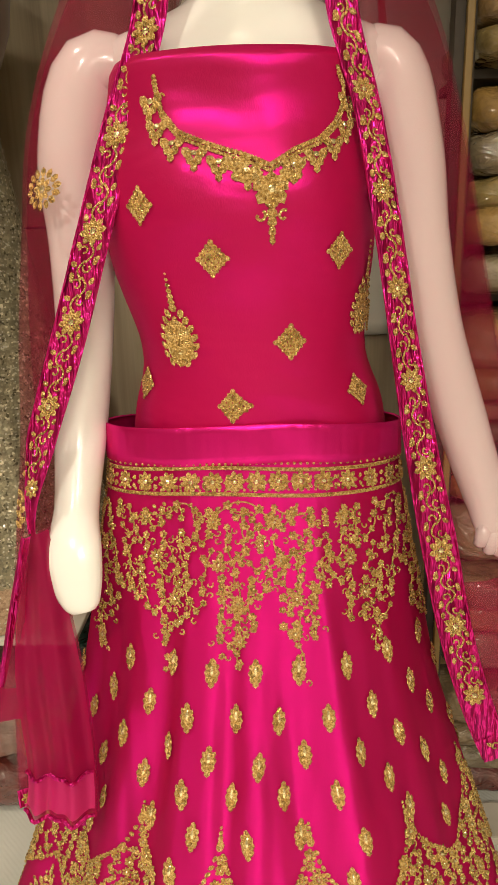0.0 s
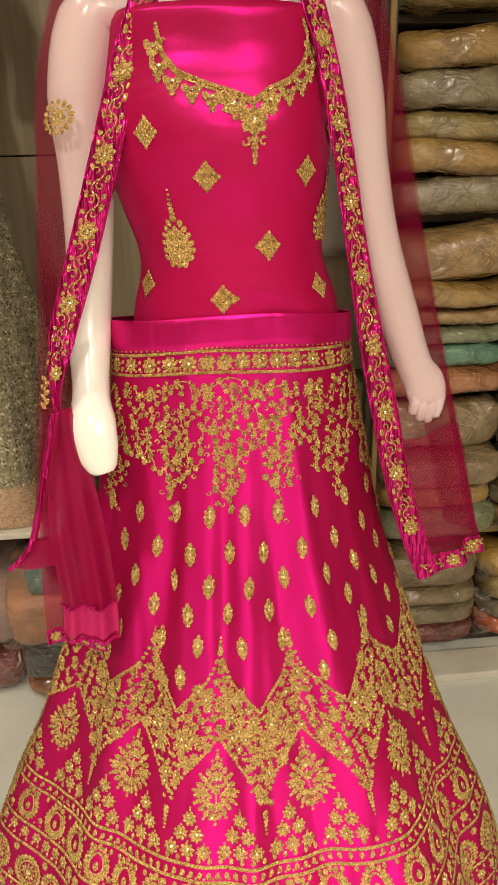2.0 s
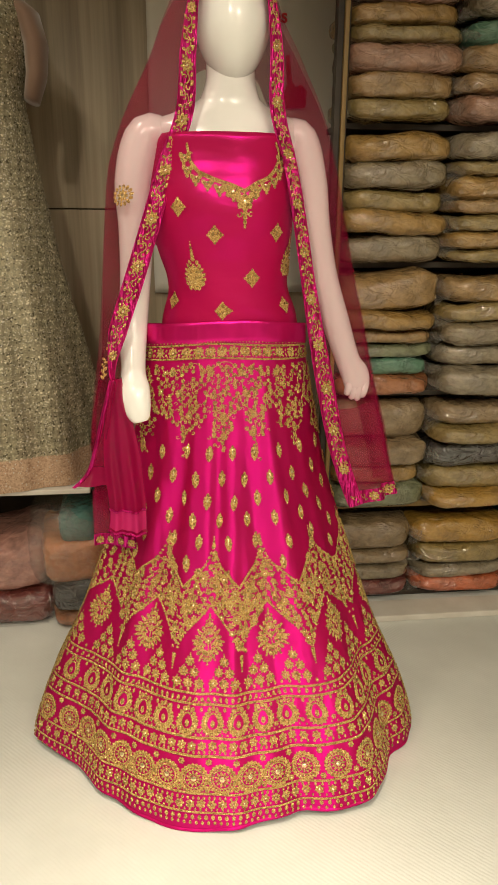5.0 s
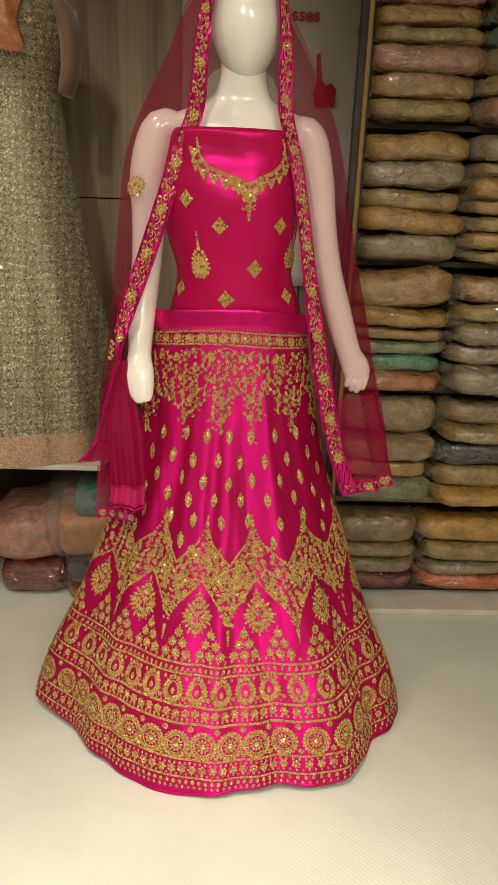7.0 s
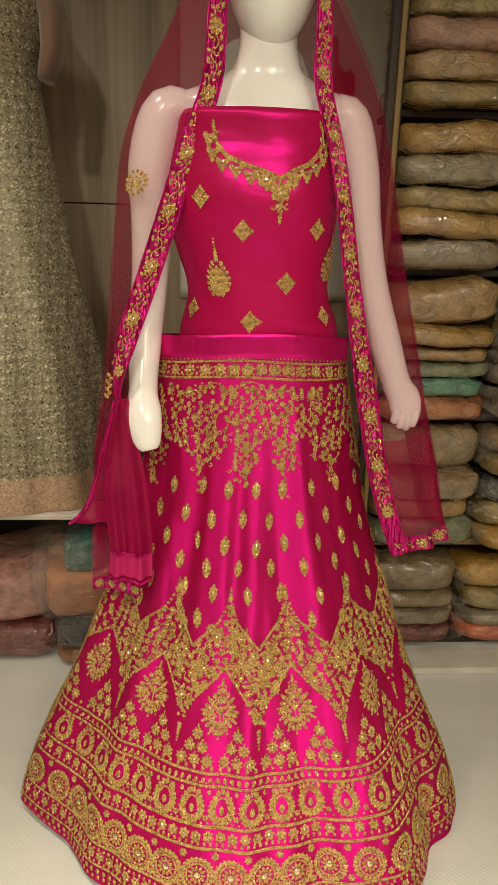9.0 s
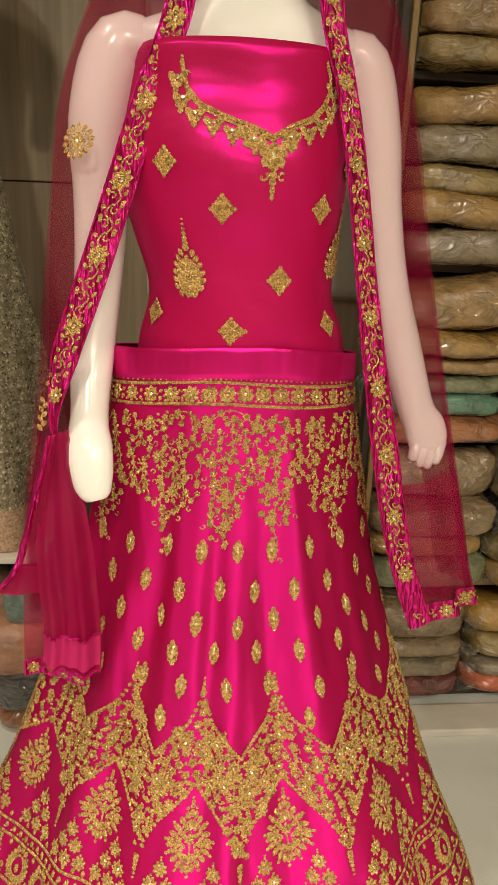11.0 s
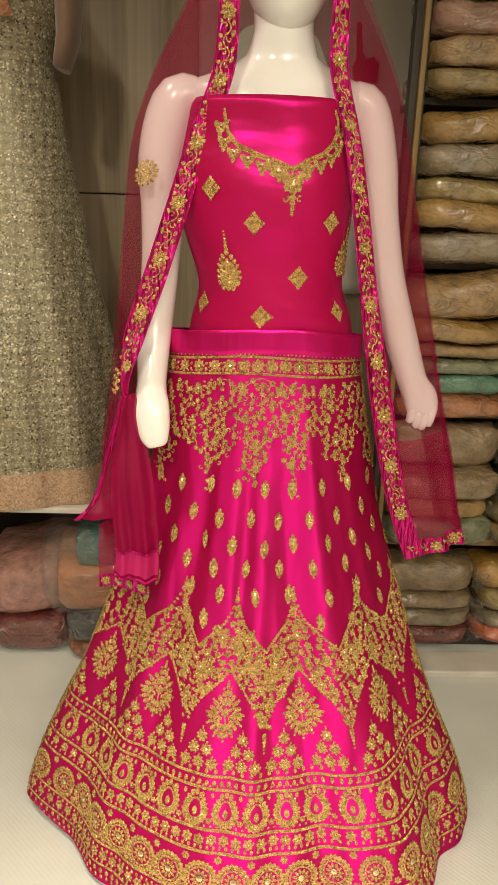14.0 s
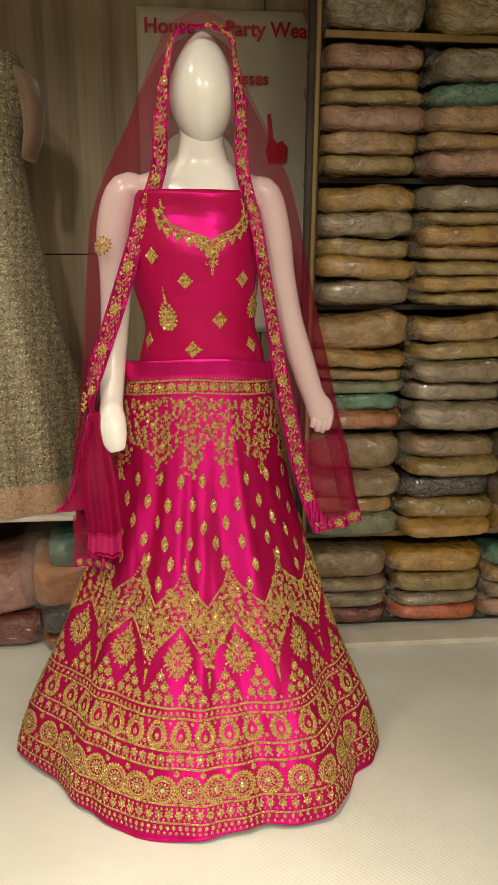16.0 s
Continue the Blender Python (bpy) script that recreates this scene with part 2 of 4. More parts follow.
def tube(points, radii, n=16, flat=1.0, caps=True):
    """Rings round a line of points: verts and faces."""
    pts = np.array(points, float)
    tang = np.gradient(pts, axis=0)
    vs, fs = [], []
    for p, t, r in zip(pts, tang, radii):
        t = t / np.linalg.norm(t)
        side = np.cross(t, (0, 1, 0))
        side /= np.linalg.norm(side)
        up = np.cross(side, t)
        rx, ry = (r, r * flat) if np.isscalar(r) else r
        for k in range(n):
            a = 2 * math.pi * k / n
            vs.append(p + side * rx * math.cos(a) + up * ry * math.sin(a))
    fs = grid_faces(len(pts), n, True)
    if caps:
        fs.append(tuple(range(n))[::-1])
        fs.append(tuple((len(pts) - 1) * n + k for k in range(n)))
    return vs, fs


def spline(xs, ys, x):
    """Smooth curve through a short table (monotone x)."""
    xs, ys = np.array(xs, float), np.array(ys, float)
    x = np.asarray(x, float)
    sl = np.gradient(ys, xs)
    i = np.clip(np.searchsorted(xs, x) - 1, 0, len(xs) - 2)
    h = xs[i + 1] - xs[i]
    u = np.clip((x - xs[i]) / h, 0, 1)
    return ((2 * u**3 - 3 * u**2 + 1) * ys[i] + (u**3 - 2 * u**2 + u) * h * sl[i]
            + (-2 * u**3 + 3 * u**2) * ys[i + 1] + (u**3 - u**2) * h * sl[i + 1])


# ---- the room ----
X0, X1, Y0, Y1 = -2.2, 2.4, -3.0, 1.76
tagged(new("floor", box_mesh("floor", (X0, Y0, -0.12), (X1, Y1 + 0.1, 0), floor_m, 0)), "cream woven floor sheet with faint ribbing", "floor", kind="structure")
tagged(new("ceiling", box_mesh("ceiling", (X0, Y0, CEIL), (X1, Y1 + 0.1, CEIL + 0.1), plaster, 0)), "plain cream ceiling", "ceiling", kind="structure")
tagged(new("wall_west", box_mesh("wall_west", (X0 - 0.1, Y0, 0), (X0, Y1, CEIL), plaster, 0)), "plain cream shop wall", "wall", kind="structure")
tagged(new("wall_east", box_mesh("wall_east", (X1, Y0, 0), (X1 + 0.1, Y1, CEIL), plaster, 0)), "plain cream shop wall", "wall", kind="structure")
tagged(new("wall_south", box_mesh("wall_south", (X0, Y0 - 0.1, 0), (X1, Y0, CEIL), plaster, 0)), "plain cream shop wall", "wall", kind="structure")
wall = tagged(new("wall_north", box_mesh("wall_north", (X0, Y1 + 0.012, 0), (X1, Y1 + 0.12, CEIL), board_dark, 0)), "wall clad in grey-brown wood laminate panels", "wall", kind="structure")
for px in (-2.2, -0.98, 0.24):
    for z0, z1 in ((0.0, 1.2075), (1.211, 2.74)):
        part("panel", box_mesh("panel", (px + 0.002, Y1 - 0.008, z0), (px + 1.218, Y1 + 0.012, z1), wood, 0.002), wall)

# Made-up fittings for these lamps, all out of view.
for lx, ly, lp, ltx, lty, cone in LAMPS:
    d = thing("unseen_downlight", "unseen round white recessed ceiling downlight, placed for warm light", "light", group="ceiling downlights")
    d.location = (lx, ly, CEIL)
    vs, fs = tube([(0, 0, -0.018), (0, 0, -0.006), (0, 0, 0.0)], [0.085, 0.10, 0.10], 24)
    part("ring", mesh("ring", vs, fs, white_metal), d)
    vs, fs = tube([(0, 0, -0.024), (0, 0, -0.0185)], [0.06, 0.07], 24)
    part("lens", mesh("lens", vs, fs, lamp_glow), d)

# ---- the skirt ----
HC = math.pi / 180
HEM_A = [-180, -130, -100, -80, -61, -39, -26, -13, 5, 23, 33, 41, 52, 62, 68, 76, 95, 130, 180]
HEM_R = [0.32, 0.37, 0.435, 0.456, 0.374, 0.378, 0.381, 0.384, 0.381, 0.394, 0.430, 0.460, 0.444, 0.430, 0.474, 0.482, 0.44, 0.36, 0.32]
G_Z = [-0.02, 0.0, 0.129, 0.28, 0.422, 0.544, 0.66, 0.757, 0.865, 0.95, 1.1]
G_V = [1.0, 1.0, 0.89, 0.65, 0.45, 0.30, 0.175, 0.11, 0.045, 0.0, 0.0]


def skirt(a, z):
    """A place on the skirt: a degrees round from the front, z metres up."""
    a, z = np.broadcast_arrays(np.asarray(a, float), np.asarray(z, float))
    a = (a + 180) % 360 - 180
    g = spline(G_Z, G_V, z)
    hem = sum(np.interp((a + s + 180) % 360 - 180, HEM_A, HEM_R) for s in (-1.5, 0, 1.5)) / 3
    rad = np.radians(a)
    top = 1 / np.sqrt((np.sin(rad) / 0.172) ** 2 + (np.cos(rad) / 0.114) ** 2)
    r = top + (hem - top) * g
    fold = np.sin(rad * 13 + 0.8) * 0.0055 * np.clip((z - 0.12) / 0.3, 0.35, 1) + np.sin(rad * 23 + 1.7) * 0.0015 + np.sin(rad * 7.3 + 2 + 2 * z) * 0.003 + np.sin(rad * 29 + z * 5) * 0.001
    r = r + fold * np.clip(g * 4.5, 0, 1)
    cx, cy = -0.002 - 0.018 * g, 0.873 - 0.013 * g
    z = z - 0.022 * (1 - np.cos(rad)) * np.clip((z - 0.70) / 0.25, 0, 1)
    return np.stack([cx + r * np.sin(rad), cy - r * np.cos(rad), z + 0 * r], -1)


def hem_z(a):
    """Height of the hem's edge, which lifts a little at the corners."""
    return 0.012 + 0.008 * np.sin(np.radians(a) * 5) + 0.018 * np.exp(-((np.asarray(a) - 46) / 9) ** 2) + 0.018 * np.exp(-((np.asarray(a) + 78) / 9) ** 2)


lehenga = thing("lehenga_skirt", "flared magenta satin skirt covered in gold embroidery, hem on the floor", "skirt")
NA, NZ = 240, 70
A = np.linspace(-180, 180, NA, endpoint=False)
tt = np.linspace(0, 1, NZ)
AA, TT = np.meshgrid(A, tt)
ZZ = 0.968 + (hem_z(AA) - 0.968) * TT
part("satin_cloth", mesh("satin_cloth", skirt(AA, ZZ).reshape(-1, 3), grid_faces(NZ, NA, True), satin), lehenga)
inner = skirt(AA[::3], ZZ[::3])
mid = np.array([-0.02, 0.86, 0])
inner = mid + (inner - mid) * np.array([0.965, 0.965, 1]) + np.array([0, 0, 0.002])
part("lining", mesh("lining", inner.reshape(-1, 3), grid_faces(len(inner), NA, True), lining), lehenga, "dark inner lining, doubling as shade under the hem")
ring = np.stack([skirt(A, hem_z(A) + dz) + np.stack([np.sin(np.radians(A)), -np.cos(np.radians(A)), 0 * A], -1) * o for dz, o in ((0.004, 0.0005), (0.002, 0.0022), (-0.002, 0.0022), (-0.004, 0.0), (-0.003, -0.002))])
part("hem_piping", mesh("hem_piping", ring.reshape(-1, 3), grid_faces(5, NA, True), satin), lehenga, "magenta piped hem edge")
belt_rows = []
for i, (z, o) in enumerate([(0.961, 0.0005), (0.962, 0.0022), (0.972, 0.0024), (0.985, 0.0024), (0.996, 0.0022), (1.003, 0.0020), (1.0038, 0.0005), (1.002, -0.001)]):
    n = np.stack([np.sin(np.radians(A)), -np.cos(np.radians(A)), 0 * A], -1)
    wob = 0.0008 * np.sin(np.radians(A) * 9 + z * 60)
    b = skirt(A, 0.96)
    b[:, 2] += z - 0.96 + 0.0012 * np.sin(np.radians(A) * 3)
    belt_rows.append(b + n * (o + wob)[:, None])
part("waistband", mesh("waistband", np.array(belt_rows).reshape(-1, 3), grid_faces(len(belt_rows), NA, True), band_satin), lehenga, "plain satin waistband")

# ---- the blouse ----
BZ = [0.94, 1.01, 1.06, 1.12, 1.16, 1.22, 1.26, 1.29, 1.352, 1.37]
BA = [0.162, 0.152, 0.134, 0.134, 0.139, 0.142, 0.141, 0.138, 0.130, 0.128]
BF = [0.765, 0.763, 0.762, 0.762, 0.756, 0.751, 0.757, 0.767, 0.768, 0.768]


def blouse(a, z):
    a, z = np.broadcast_arrays(np.asarray(a, float), np.asarray(z, float))
    rad = np.radians(a)
    w, d = spline(BZ, BA, z), 0.87 - spline(BZ, BF, z)
    d = np.where(np.cos(rad) > 0, d, 0.09)
    s, c = np.sin(rad), np.cos(rad)
    k = 0.86
    w = w * np.where(s < 0, spline([0.94, 1.0, 1.03, 1.08, 1.13, 1.19, 1.24, 1.30, 1.37], [0.86, 0.84, 0.84, 0.90, 1.0, 1.05, 1.06, 1.03, 1.0], z), 1.0)
    x = w * np.sign(s) * np.abs(s) ** k
    y = d * np.sign(c) * np.abs(c) ** 0.95
    bust = 0.005 * (np.exp(-(((x + 0.062) / 0.042) ** 2 + ((z - 1.225) / 0.040) ** 2)) + np.exp(-(((x - 0.066) / 0.042) ** 2 + ((z - 1.225) / 0.040) ** 2)))
    crease = bust + 0.0010 * np.sin(x * 60 + z * 38 + 1) + 0.0008 * np.sin(z * 45 - x * 35) + 0.003 * np.exp(-((z - 1.035 + 0.25 * (x - 0.03)) / 0.008) ** 2) * np.exp(-((x - 0.05) / 0.05) ** 2)
    return np.stack([-0.006 + x, 0.87 - y - crease, z + 0 * x], -1)


kurti = thing("blouse_piece", "magenta satin blouse piece with gold neckline embroidery, worn by the mannequin", "blouse")
zb = np.linspace(0.965, 1.352, 46)
A2 = np.linspace(-180, 180, 120, endpoint=False)
G = blouse(*np.meshgrid(A2, zb))
G[-1] += (np.array([-0.006, 0.87, 1.352]) - G[-1]) * np.array([0.03, 0.03, 0])
G = np.concatenate([G, (G[-1] + (np.array([-0.006, 0.87, 1.35]) - G[-1]) * np.array([0.05, 0.05, 0]) - np.array([0, 0, 0.012]))[None]])
part("satin_cloth", mesh("satin_cloth", G.reshape(-1, 3), grid_faces(47, 120, True), blouse_satin), kurti)

# ---- the mannequin ----
def rings(rows, n=28, cap=True):
    vs = []
    for z, cx, cy, rx, ry in rows:
        for k in range(n):
            q = 2 * math.pi * k / n
            vs.append((cx + rx * math.cos(q), cy + ry * math.sin(q), z))
    fs = grid_faces(len(rows), n, True)
    if cap:
        fs += [tuple(range(n))[::-1], tuple((len(rows) - 1) * n + k for k in range(n))]
    return vs, fs


def smooth_rings(table, count):
    t = np.array(table, float)
    zz = np.linspace(t[0, 0], t[-1, 0], count)
    return [(z, *[float(spline(t[:, 0], t[:, c], z)) for c in range(1, 5)]) for z in zz]


pieces = []
hz = 1.440 + 0.228 * (1 - np.cos(np.linspace(0, math.pi, 26))) / 2
head_rows = []
for z in hz:
    u = (z - 1.440) / 0.228
    w = 0.0755 * math.sin(math.pi * min(1, max(0, u)) ** 0.80) ** 0.62 if 0 < u < 1 else 0.001
    w = max(w, 0.002) * (1 - 0.10 * (1 - u) - 0.16 * max(0, 1 - u / 0.42) ** 1.2)
    head_rows.append((z, 0.011, 0.872 - 0.012 * (1 - u), w, max(0.003, w * 1.30)))
pieces.append(rings(head_rows, 36))
pieces.append(rings(smooth_rings([(1.00, -0.005, 0.872, 0.10, 0.075), (1.10, -0.005, 0.872, 0.105, 0.08), (1.25, -0.005, 0.872, 0.115, 0.085), (1.32, 0, 0.874, 0.135, 0.072), (1.355, 0.0, 0.876, 0.158, 0.066),
                                  (1.378, 0.002, 0.878, 0.150, 0.060), (1.395, 0.005, 0.88, 0.105, 0.055), (1.412, 0.007, 0.88, 0.068, 0.05), (1.44, 0.008, 0.878, 0.052, 0.05), (1.50, 0.008, 0.876, 0.048, 0.05)], 44), 32))


def arm(pts, n=44):
    t = np.array(pts, float)
    u = np.linspace(0, len(t) - 1, n)
    k = np.arange(len(t))
    P = np.stack([spline(k, t[:, c], u) for c in range(3)], -1)
    R = [(float(spline(k, t[:, 3], q)), float(spline(k, t[:, 4], q))) for q in u]
    return tube(P, R, 20)


LARM = [(-0.112, 0.876, 1.352, 0.026, 0.034), (-0.158, 0.876, 1.350, 0.040, 0.044), (-0.183, 0.876, 1.27, 0.041, 0.044), (-0.185, 0.874, 1.18, 0.036, 0.038), (-0.190, 0.868, 1.08, 0.032, 0.034),
        (-0.198, 0.845, 0.98, 0.030, 0.030), (-0.199, 0.800, 0.90, 0.025, 0.024), (-0.197, 0.766, 0.866, 0.031, 0.019), (-0.192, 0.750, 0.832, 0.028, 0.016), (-0.187, 0.742, 0.812, 0.021, 0.013), (-0.185, 0.740, 0.804, 0.014, 0.009)]
RARM = [(0.105, 0.876, 1.352, 0.026, 0.034), (0.146, 0.878, 1.350, 0.036, 0.042), (0.170, 0.880, 1.27, 0.037, 0.042), (0.186, 0.882, 1.18, 0.033, 0.036), (0.208, 0.882, 1.08, 0.031, 0.033),
        (0.240, 0.876, 0.98, 0.030, 0.029), (0.268, 0.868, 0.90, 0.027, 0.024), (0.284, 0.862, 0.870, 0.031, 0.018), (0.290, 0.858, 0.848, 0.029, 0.014), (0.292, 0.856, 0.838, 0.022, 0.010)]
pieces += [arm(LARM), arm(RARM)]
for k, ln in enumerate((0.030, 0.040, 0.043, 0.036)):  # fingers held together
    fx = 0.291 + (k - 1.5) * 0.0118
    tip = fx - 0.010 * (1 - 0.5 * k / 3) - (k - 1.5) * 0.002
    pieces.append(tube([(fx, 0.857, 0.852), (fx * 0.5 + tip * 0.5, 0.853, 0.852 - ln * 0.55), (tip, 0.851, 0.852 - ln * 0.92), (tip, 0.851, 0.852 - ln)], [0.0098, 0.0092, 0.0078, 0.003], 12))
pieces.append(rings([(0.02, -0.01, 0.87, 0.11, 0.11), (0.03, -0.01, 0.87, 0.11, 0.11), (0.035, -0.01, 0.87, 0.015, 0.015), (1.02, -0.005, 0.872, 0.015, 0.015)], 20))
vs, fs = [], []
for v, f in pieces:
    fs += [tuple(i + len(vs) for i in q) for q in f]
    vs += list(v)
thing("mannequin", "glossy cream faceless shop mannequin wearing a magenta outfit", "mannequin", mesh("mannequin", vs, fs, skin))

# ---- the veil ----
L = np.array([  # z, edge x, edge y, outer x, outer y, back x, back y
    (0.585, -0.190, 0.742, -0.285, 0.80, -0.262, 0.90), (0.63, -0.192, 0.742, -0.287, 0.80, -0.262, 0.90), (0.75, -0.208, 0.75, -0.292, 0.83, -0.26, 0.93), (0.85, -0.232, 0.755, -0.280, 0.84, -0.24, 0.95),
    (0.90, -0.238, 0.765, -0.272, 0.845, -0.23, 0.96), (0.98, -0.217, 0.775, -0.264, 0.85, -0.22, 0.97), (1.08, -0.184, 0.785, -0.257, 0.85, -0.20, 0.98), (1.19, -0.157, 0.79, -0.246, 0.855, -0.19, 0.99),
    (1.30, -0.124, 0.80, -0.229, 0.86, -0.18, 1.0), (1.385, -0.086, 0.80, -0.200, 0.865, -0.14, 1.0), (1.49, -0.075, 0.80, -0.148, 0.87, -0.09, 1.0), (1.595, -0.060, 0.803, -0.098, 0.87, -0.06, 0.99), (1.638, -0.046, 0.806, -0.056, 0.87, -0.04, 0.985)])
R = np.array([
    (0.594, 0.266, 0.765, 0.390, 0.845, 0.36, 0.92), (0.63, 0.252, 0.762, 0.378, 0.845, 0.35, 0.925), (0.737, 0.219, 0.76, 0.352, 0.85, 0.33, 0.94), (0.87, 0.188, 0.762, 0.318, 0.85, 0.29, 0.96), (0.985, 0.167, 0.77, 0.291, 0.855, 0.27, 0.97),
    (1.095, 0.150, 0.78, 0.268, 0.86, 0.23, 0.98), (1.20, 0.133, 0.785, 0.245, 0.86, 0.20, 0.99), (1.303, 0.108, 0.795, 0.222, 0.865, 0.18, 1.0), (1.39, 0.078, 0.80, 0.196, 0.87, 0.15, 1.0), (1.496, 0.076, 0.80, 0.141, 0.87, 0.10, 1.0),
    (1.597, 0.067, 0.80, 0.086, 0.87, 0.07, 0.99), (1.638, 0.062, 0.806, 0.070, 0.87, 0.05, 0.985)])
L[:, 1] += np.interp(L[:, 0], [0.85, 0.98, 1.08, 1.19, 1.30, 1.385, 1.49, 1.595, 1.65], [0, 0.008, 0.012, 0.021, 0.023, 0.016, 0.012, 0.006, 0])
R[:, 1] -= np.interp(R[:, 0], [0.6, 0.7, 1.25, 1.35], [0.004, 0.010, 0.010, 0])
TOP = np.array([(1.654, -0.016, 0.808, -0.014, 0.87, -0.01, 0.98), (1.657, 0.008, 0.808, 0.008, 0.87, 0.008, 0.98), (1.655, 0.034, 0.808, 0.032, 0.87, 0.03, 0.98)])
ROWS = np.concatenate([L, TOP, R[::-1]])
zM = ROWS[:, 0] + np.r_[np.zeros(len(L) - 1), 0.014, 0.021, 0.022, 0.021, 0.014, np.zeros(len(R) - 1)]
zK = ROWS[:, 0] + np.r_[np.zeros(len(L) - 4), -0.03, -0.07, -0.12, -0.15, -0.16, -0.16, -0.16, -0.15, -0.12, -0.07, -0.03, np.zeros(len(R) - 4)]
EDGE = np.stack([ROWS[:, 1], ROWS[:, 2], ROWS[:, 0]], -1)
OUT = np.stack([ROWS[:, 3], ROWS[:, 4], zM], -1)
BACK = np.stack([ROWS[:, 5], ROWS[:, 6], zK], -1)
LEN = np.r_[0, np.cumsum(np.linalg.norm(np.diff(EDGE, axis=0), axis=1))]


def veil(l, v):
    """A place on the veil: l metres along its front edge, v from edge (0) to the back (1)."""
    l, v = np.broadcast_arrays(np.asarray(l, float), np.asarray(v, float))
    e, o, b = [np.stack([spline(LEN, T[:, c], l) for c in range(3)], -1) for T in (EDGE, OUT, BACK)]
    v = v[..., None]
    p = e * (2 * (v - 0.5) * (v - 1)) + o * (-4 * v * (v - 1)) + b * (2 * v * (v - 0.5))
    low = np.clip((1.25 - p[..., 2]) / 0.5, 0, 1)
    head = np.clip((p[..., 2] - 1.35) / 0.2, 0, 1)
    ripple = (0.006 * low * np.sin(v[..., 0] * 26 + p[..., 2] * 3) + 0.003 * head * np.sin(v[..., 0] * 17 + l * 4)) * np.clip(v[..., 0] * 5, 0, 1)
    p[..., 0] += ripple * np.sign(p[..., 0])
    p[..., 1] -= ripple * 0.7
    return p


veil_ob = thing("veil", "sheer magenta net veil with gold-embroidered border over a mannequin's head", "veil")
NL = 170
ll = np.linspace(0, LEN[-1], NL)
vv = np.linspace(0, 1, 34)
part("net_cloth", mesh("net_cloth", veil(*np.meshgrid(ll, vv, indexing="ij")).reshape(-1, 3), grid_faces(NL, 34), net), veil_ob)
# a second layer of net where the cloth is doubled
q = veil(*np.meshgrid(np.linspace(LEN[-1] - 0.225, LEN[-1] - 0.005, 30), np.linspace(0.03, 0.55, 16), indexing="ij"))
q[..., 1] += 0.010 + 0.004 * np.sin(np.arange(16) * 1.3)
part("folded_end", mesh("folded_end", q.reshape(-1, 3), grid_faces(30, 16), net_dense), veil_ob, "doubled layer of net")
q = veil(*np.meshgrid(ll, np.linspace(0.56, 1.0, 14), indexing="ij")) + np.array([0, 0.012, 0])
part("back_fall", mesh("back_fall", q.reshape(-1, 3), grid_faces(NL, 14), net_back), veil_ob, "second layer of net behind")
BW = 0.034
L_START = float(np.interp(0.885, L[:, 0], LEN[: len(L)]))


def width_at(l):
    """The border looks narrower where it turns edge-on, over the head and beside the chest."""
    return float(np.interp(l, [L_START, LEN[5], LEN[10], LEN[13], LEN[17], LEN[19], LEN[20], LEN[22], LEN[24], LEN[27]], [0.3, 1.25, 0.85, 0.16, 0.7, 0.85, 0.75, 0.85, 1.2, 1.1]))


def border(l, c):
    """On the satin border: l along the edge, c metres in from it."""
    l, c = np.broadcast_arrays(np.asarray(l, float), np.asarray(c, float))
    e = veil(l, 0.0 * l)
    d = veil(l, 0 * l + 0.22) - e
    d = d / np.linalg.norm(d, axis=-1, keepdims=True)
    p = e + d * c[..., None]
    p[..., 1] -= 0.004 + 0.0012 * np.sin(l * 130) * np.sin(c * 95)
    return p


lb = np.linspace(L_START, LEN[-1], 230)
cb = np.linspace(-0.001, BW, 8)
LB, CB = np.meshgrid(lb, cb, indexing="ij")
WB = np.array([width_at(q) for q in lb])[:, None]
part("border", mesh("border", border(LB, CB * WB).reshape(-1, 3), grid_faces(230, 8), border_satin), veil_ob, "crinkled magenta satin border")
for c0 in (-0.001, BW):
    P = border(lb, c0 * WB[:, 0]) - np.array([0, 0.001, 0])
    v_, f_ = tube(P, [0.0013] * len(P), 6)
    part("piping", mesh("piping", v_, f_, border_satin), veil_ob)


def right_end(u, c):
    """On the border across the veil's right end: u 0..1 across, c metres up."""
    u, c = np.broadcast_arrays(np.asarray(u, float), np.asarray(c, float))
    p = veil(LEN[-1] - c, u * 0.5)
    p[..., 1] -= 0.006
    p[..., 2] -= 0.004
    return p


part("end_border", mesh("end_border", right_end(*np.meshgrid(np.linspace(0, 1, 40), np.linspace(0, BW, 8), indexing="ij")).reshape(-1, 3), grid_faces(40, 8), border_satin), veil_ob, "embroidered satin border across the end")
# the left end: a gathered fall with a pink hem, and a corner of border flaring outward
TZ = [0.580, 0.61, 0.64, 0.68, 0.74, 0.81, 0.89]
TL = [-0.258, -0.254, -0.254, -0.258, -0.262, -0.256, -0.240]
TR = [-0.181, -0.180, -0.181, -0.184, -0.190, -0.204, -0.222]
TY = [0.690, 0.698, 0.704, 0.712, 0.724, 0.744, 0.764]


def fall(u, z):
    """On the gathered fall of net: u 0..1 from its outer fold to its inner edge."""
    u, z = np.broadcast_arrays(np.asarray(u, float), np.asarray(z, float))
    x = spline(TZ, TL, z) * (1 - u) + spline(TZ, TR, z) * u
    low_ = np.clip((0.86 - z) / 0.2, 0, 1)
    y = spline(TZ, TY, z) + low_ * (0.006 * np.sin(u * 11 + 0.6 + z * 4) + 0.003 * np.sin(u * 23)) - 0.012 * np.sin(u * math.pi)
    return np.stack([x, y, z + 0.014 * (0.5 - u) * np.clip((0.66 - z) / 0.1, 0, 1)], -1)


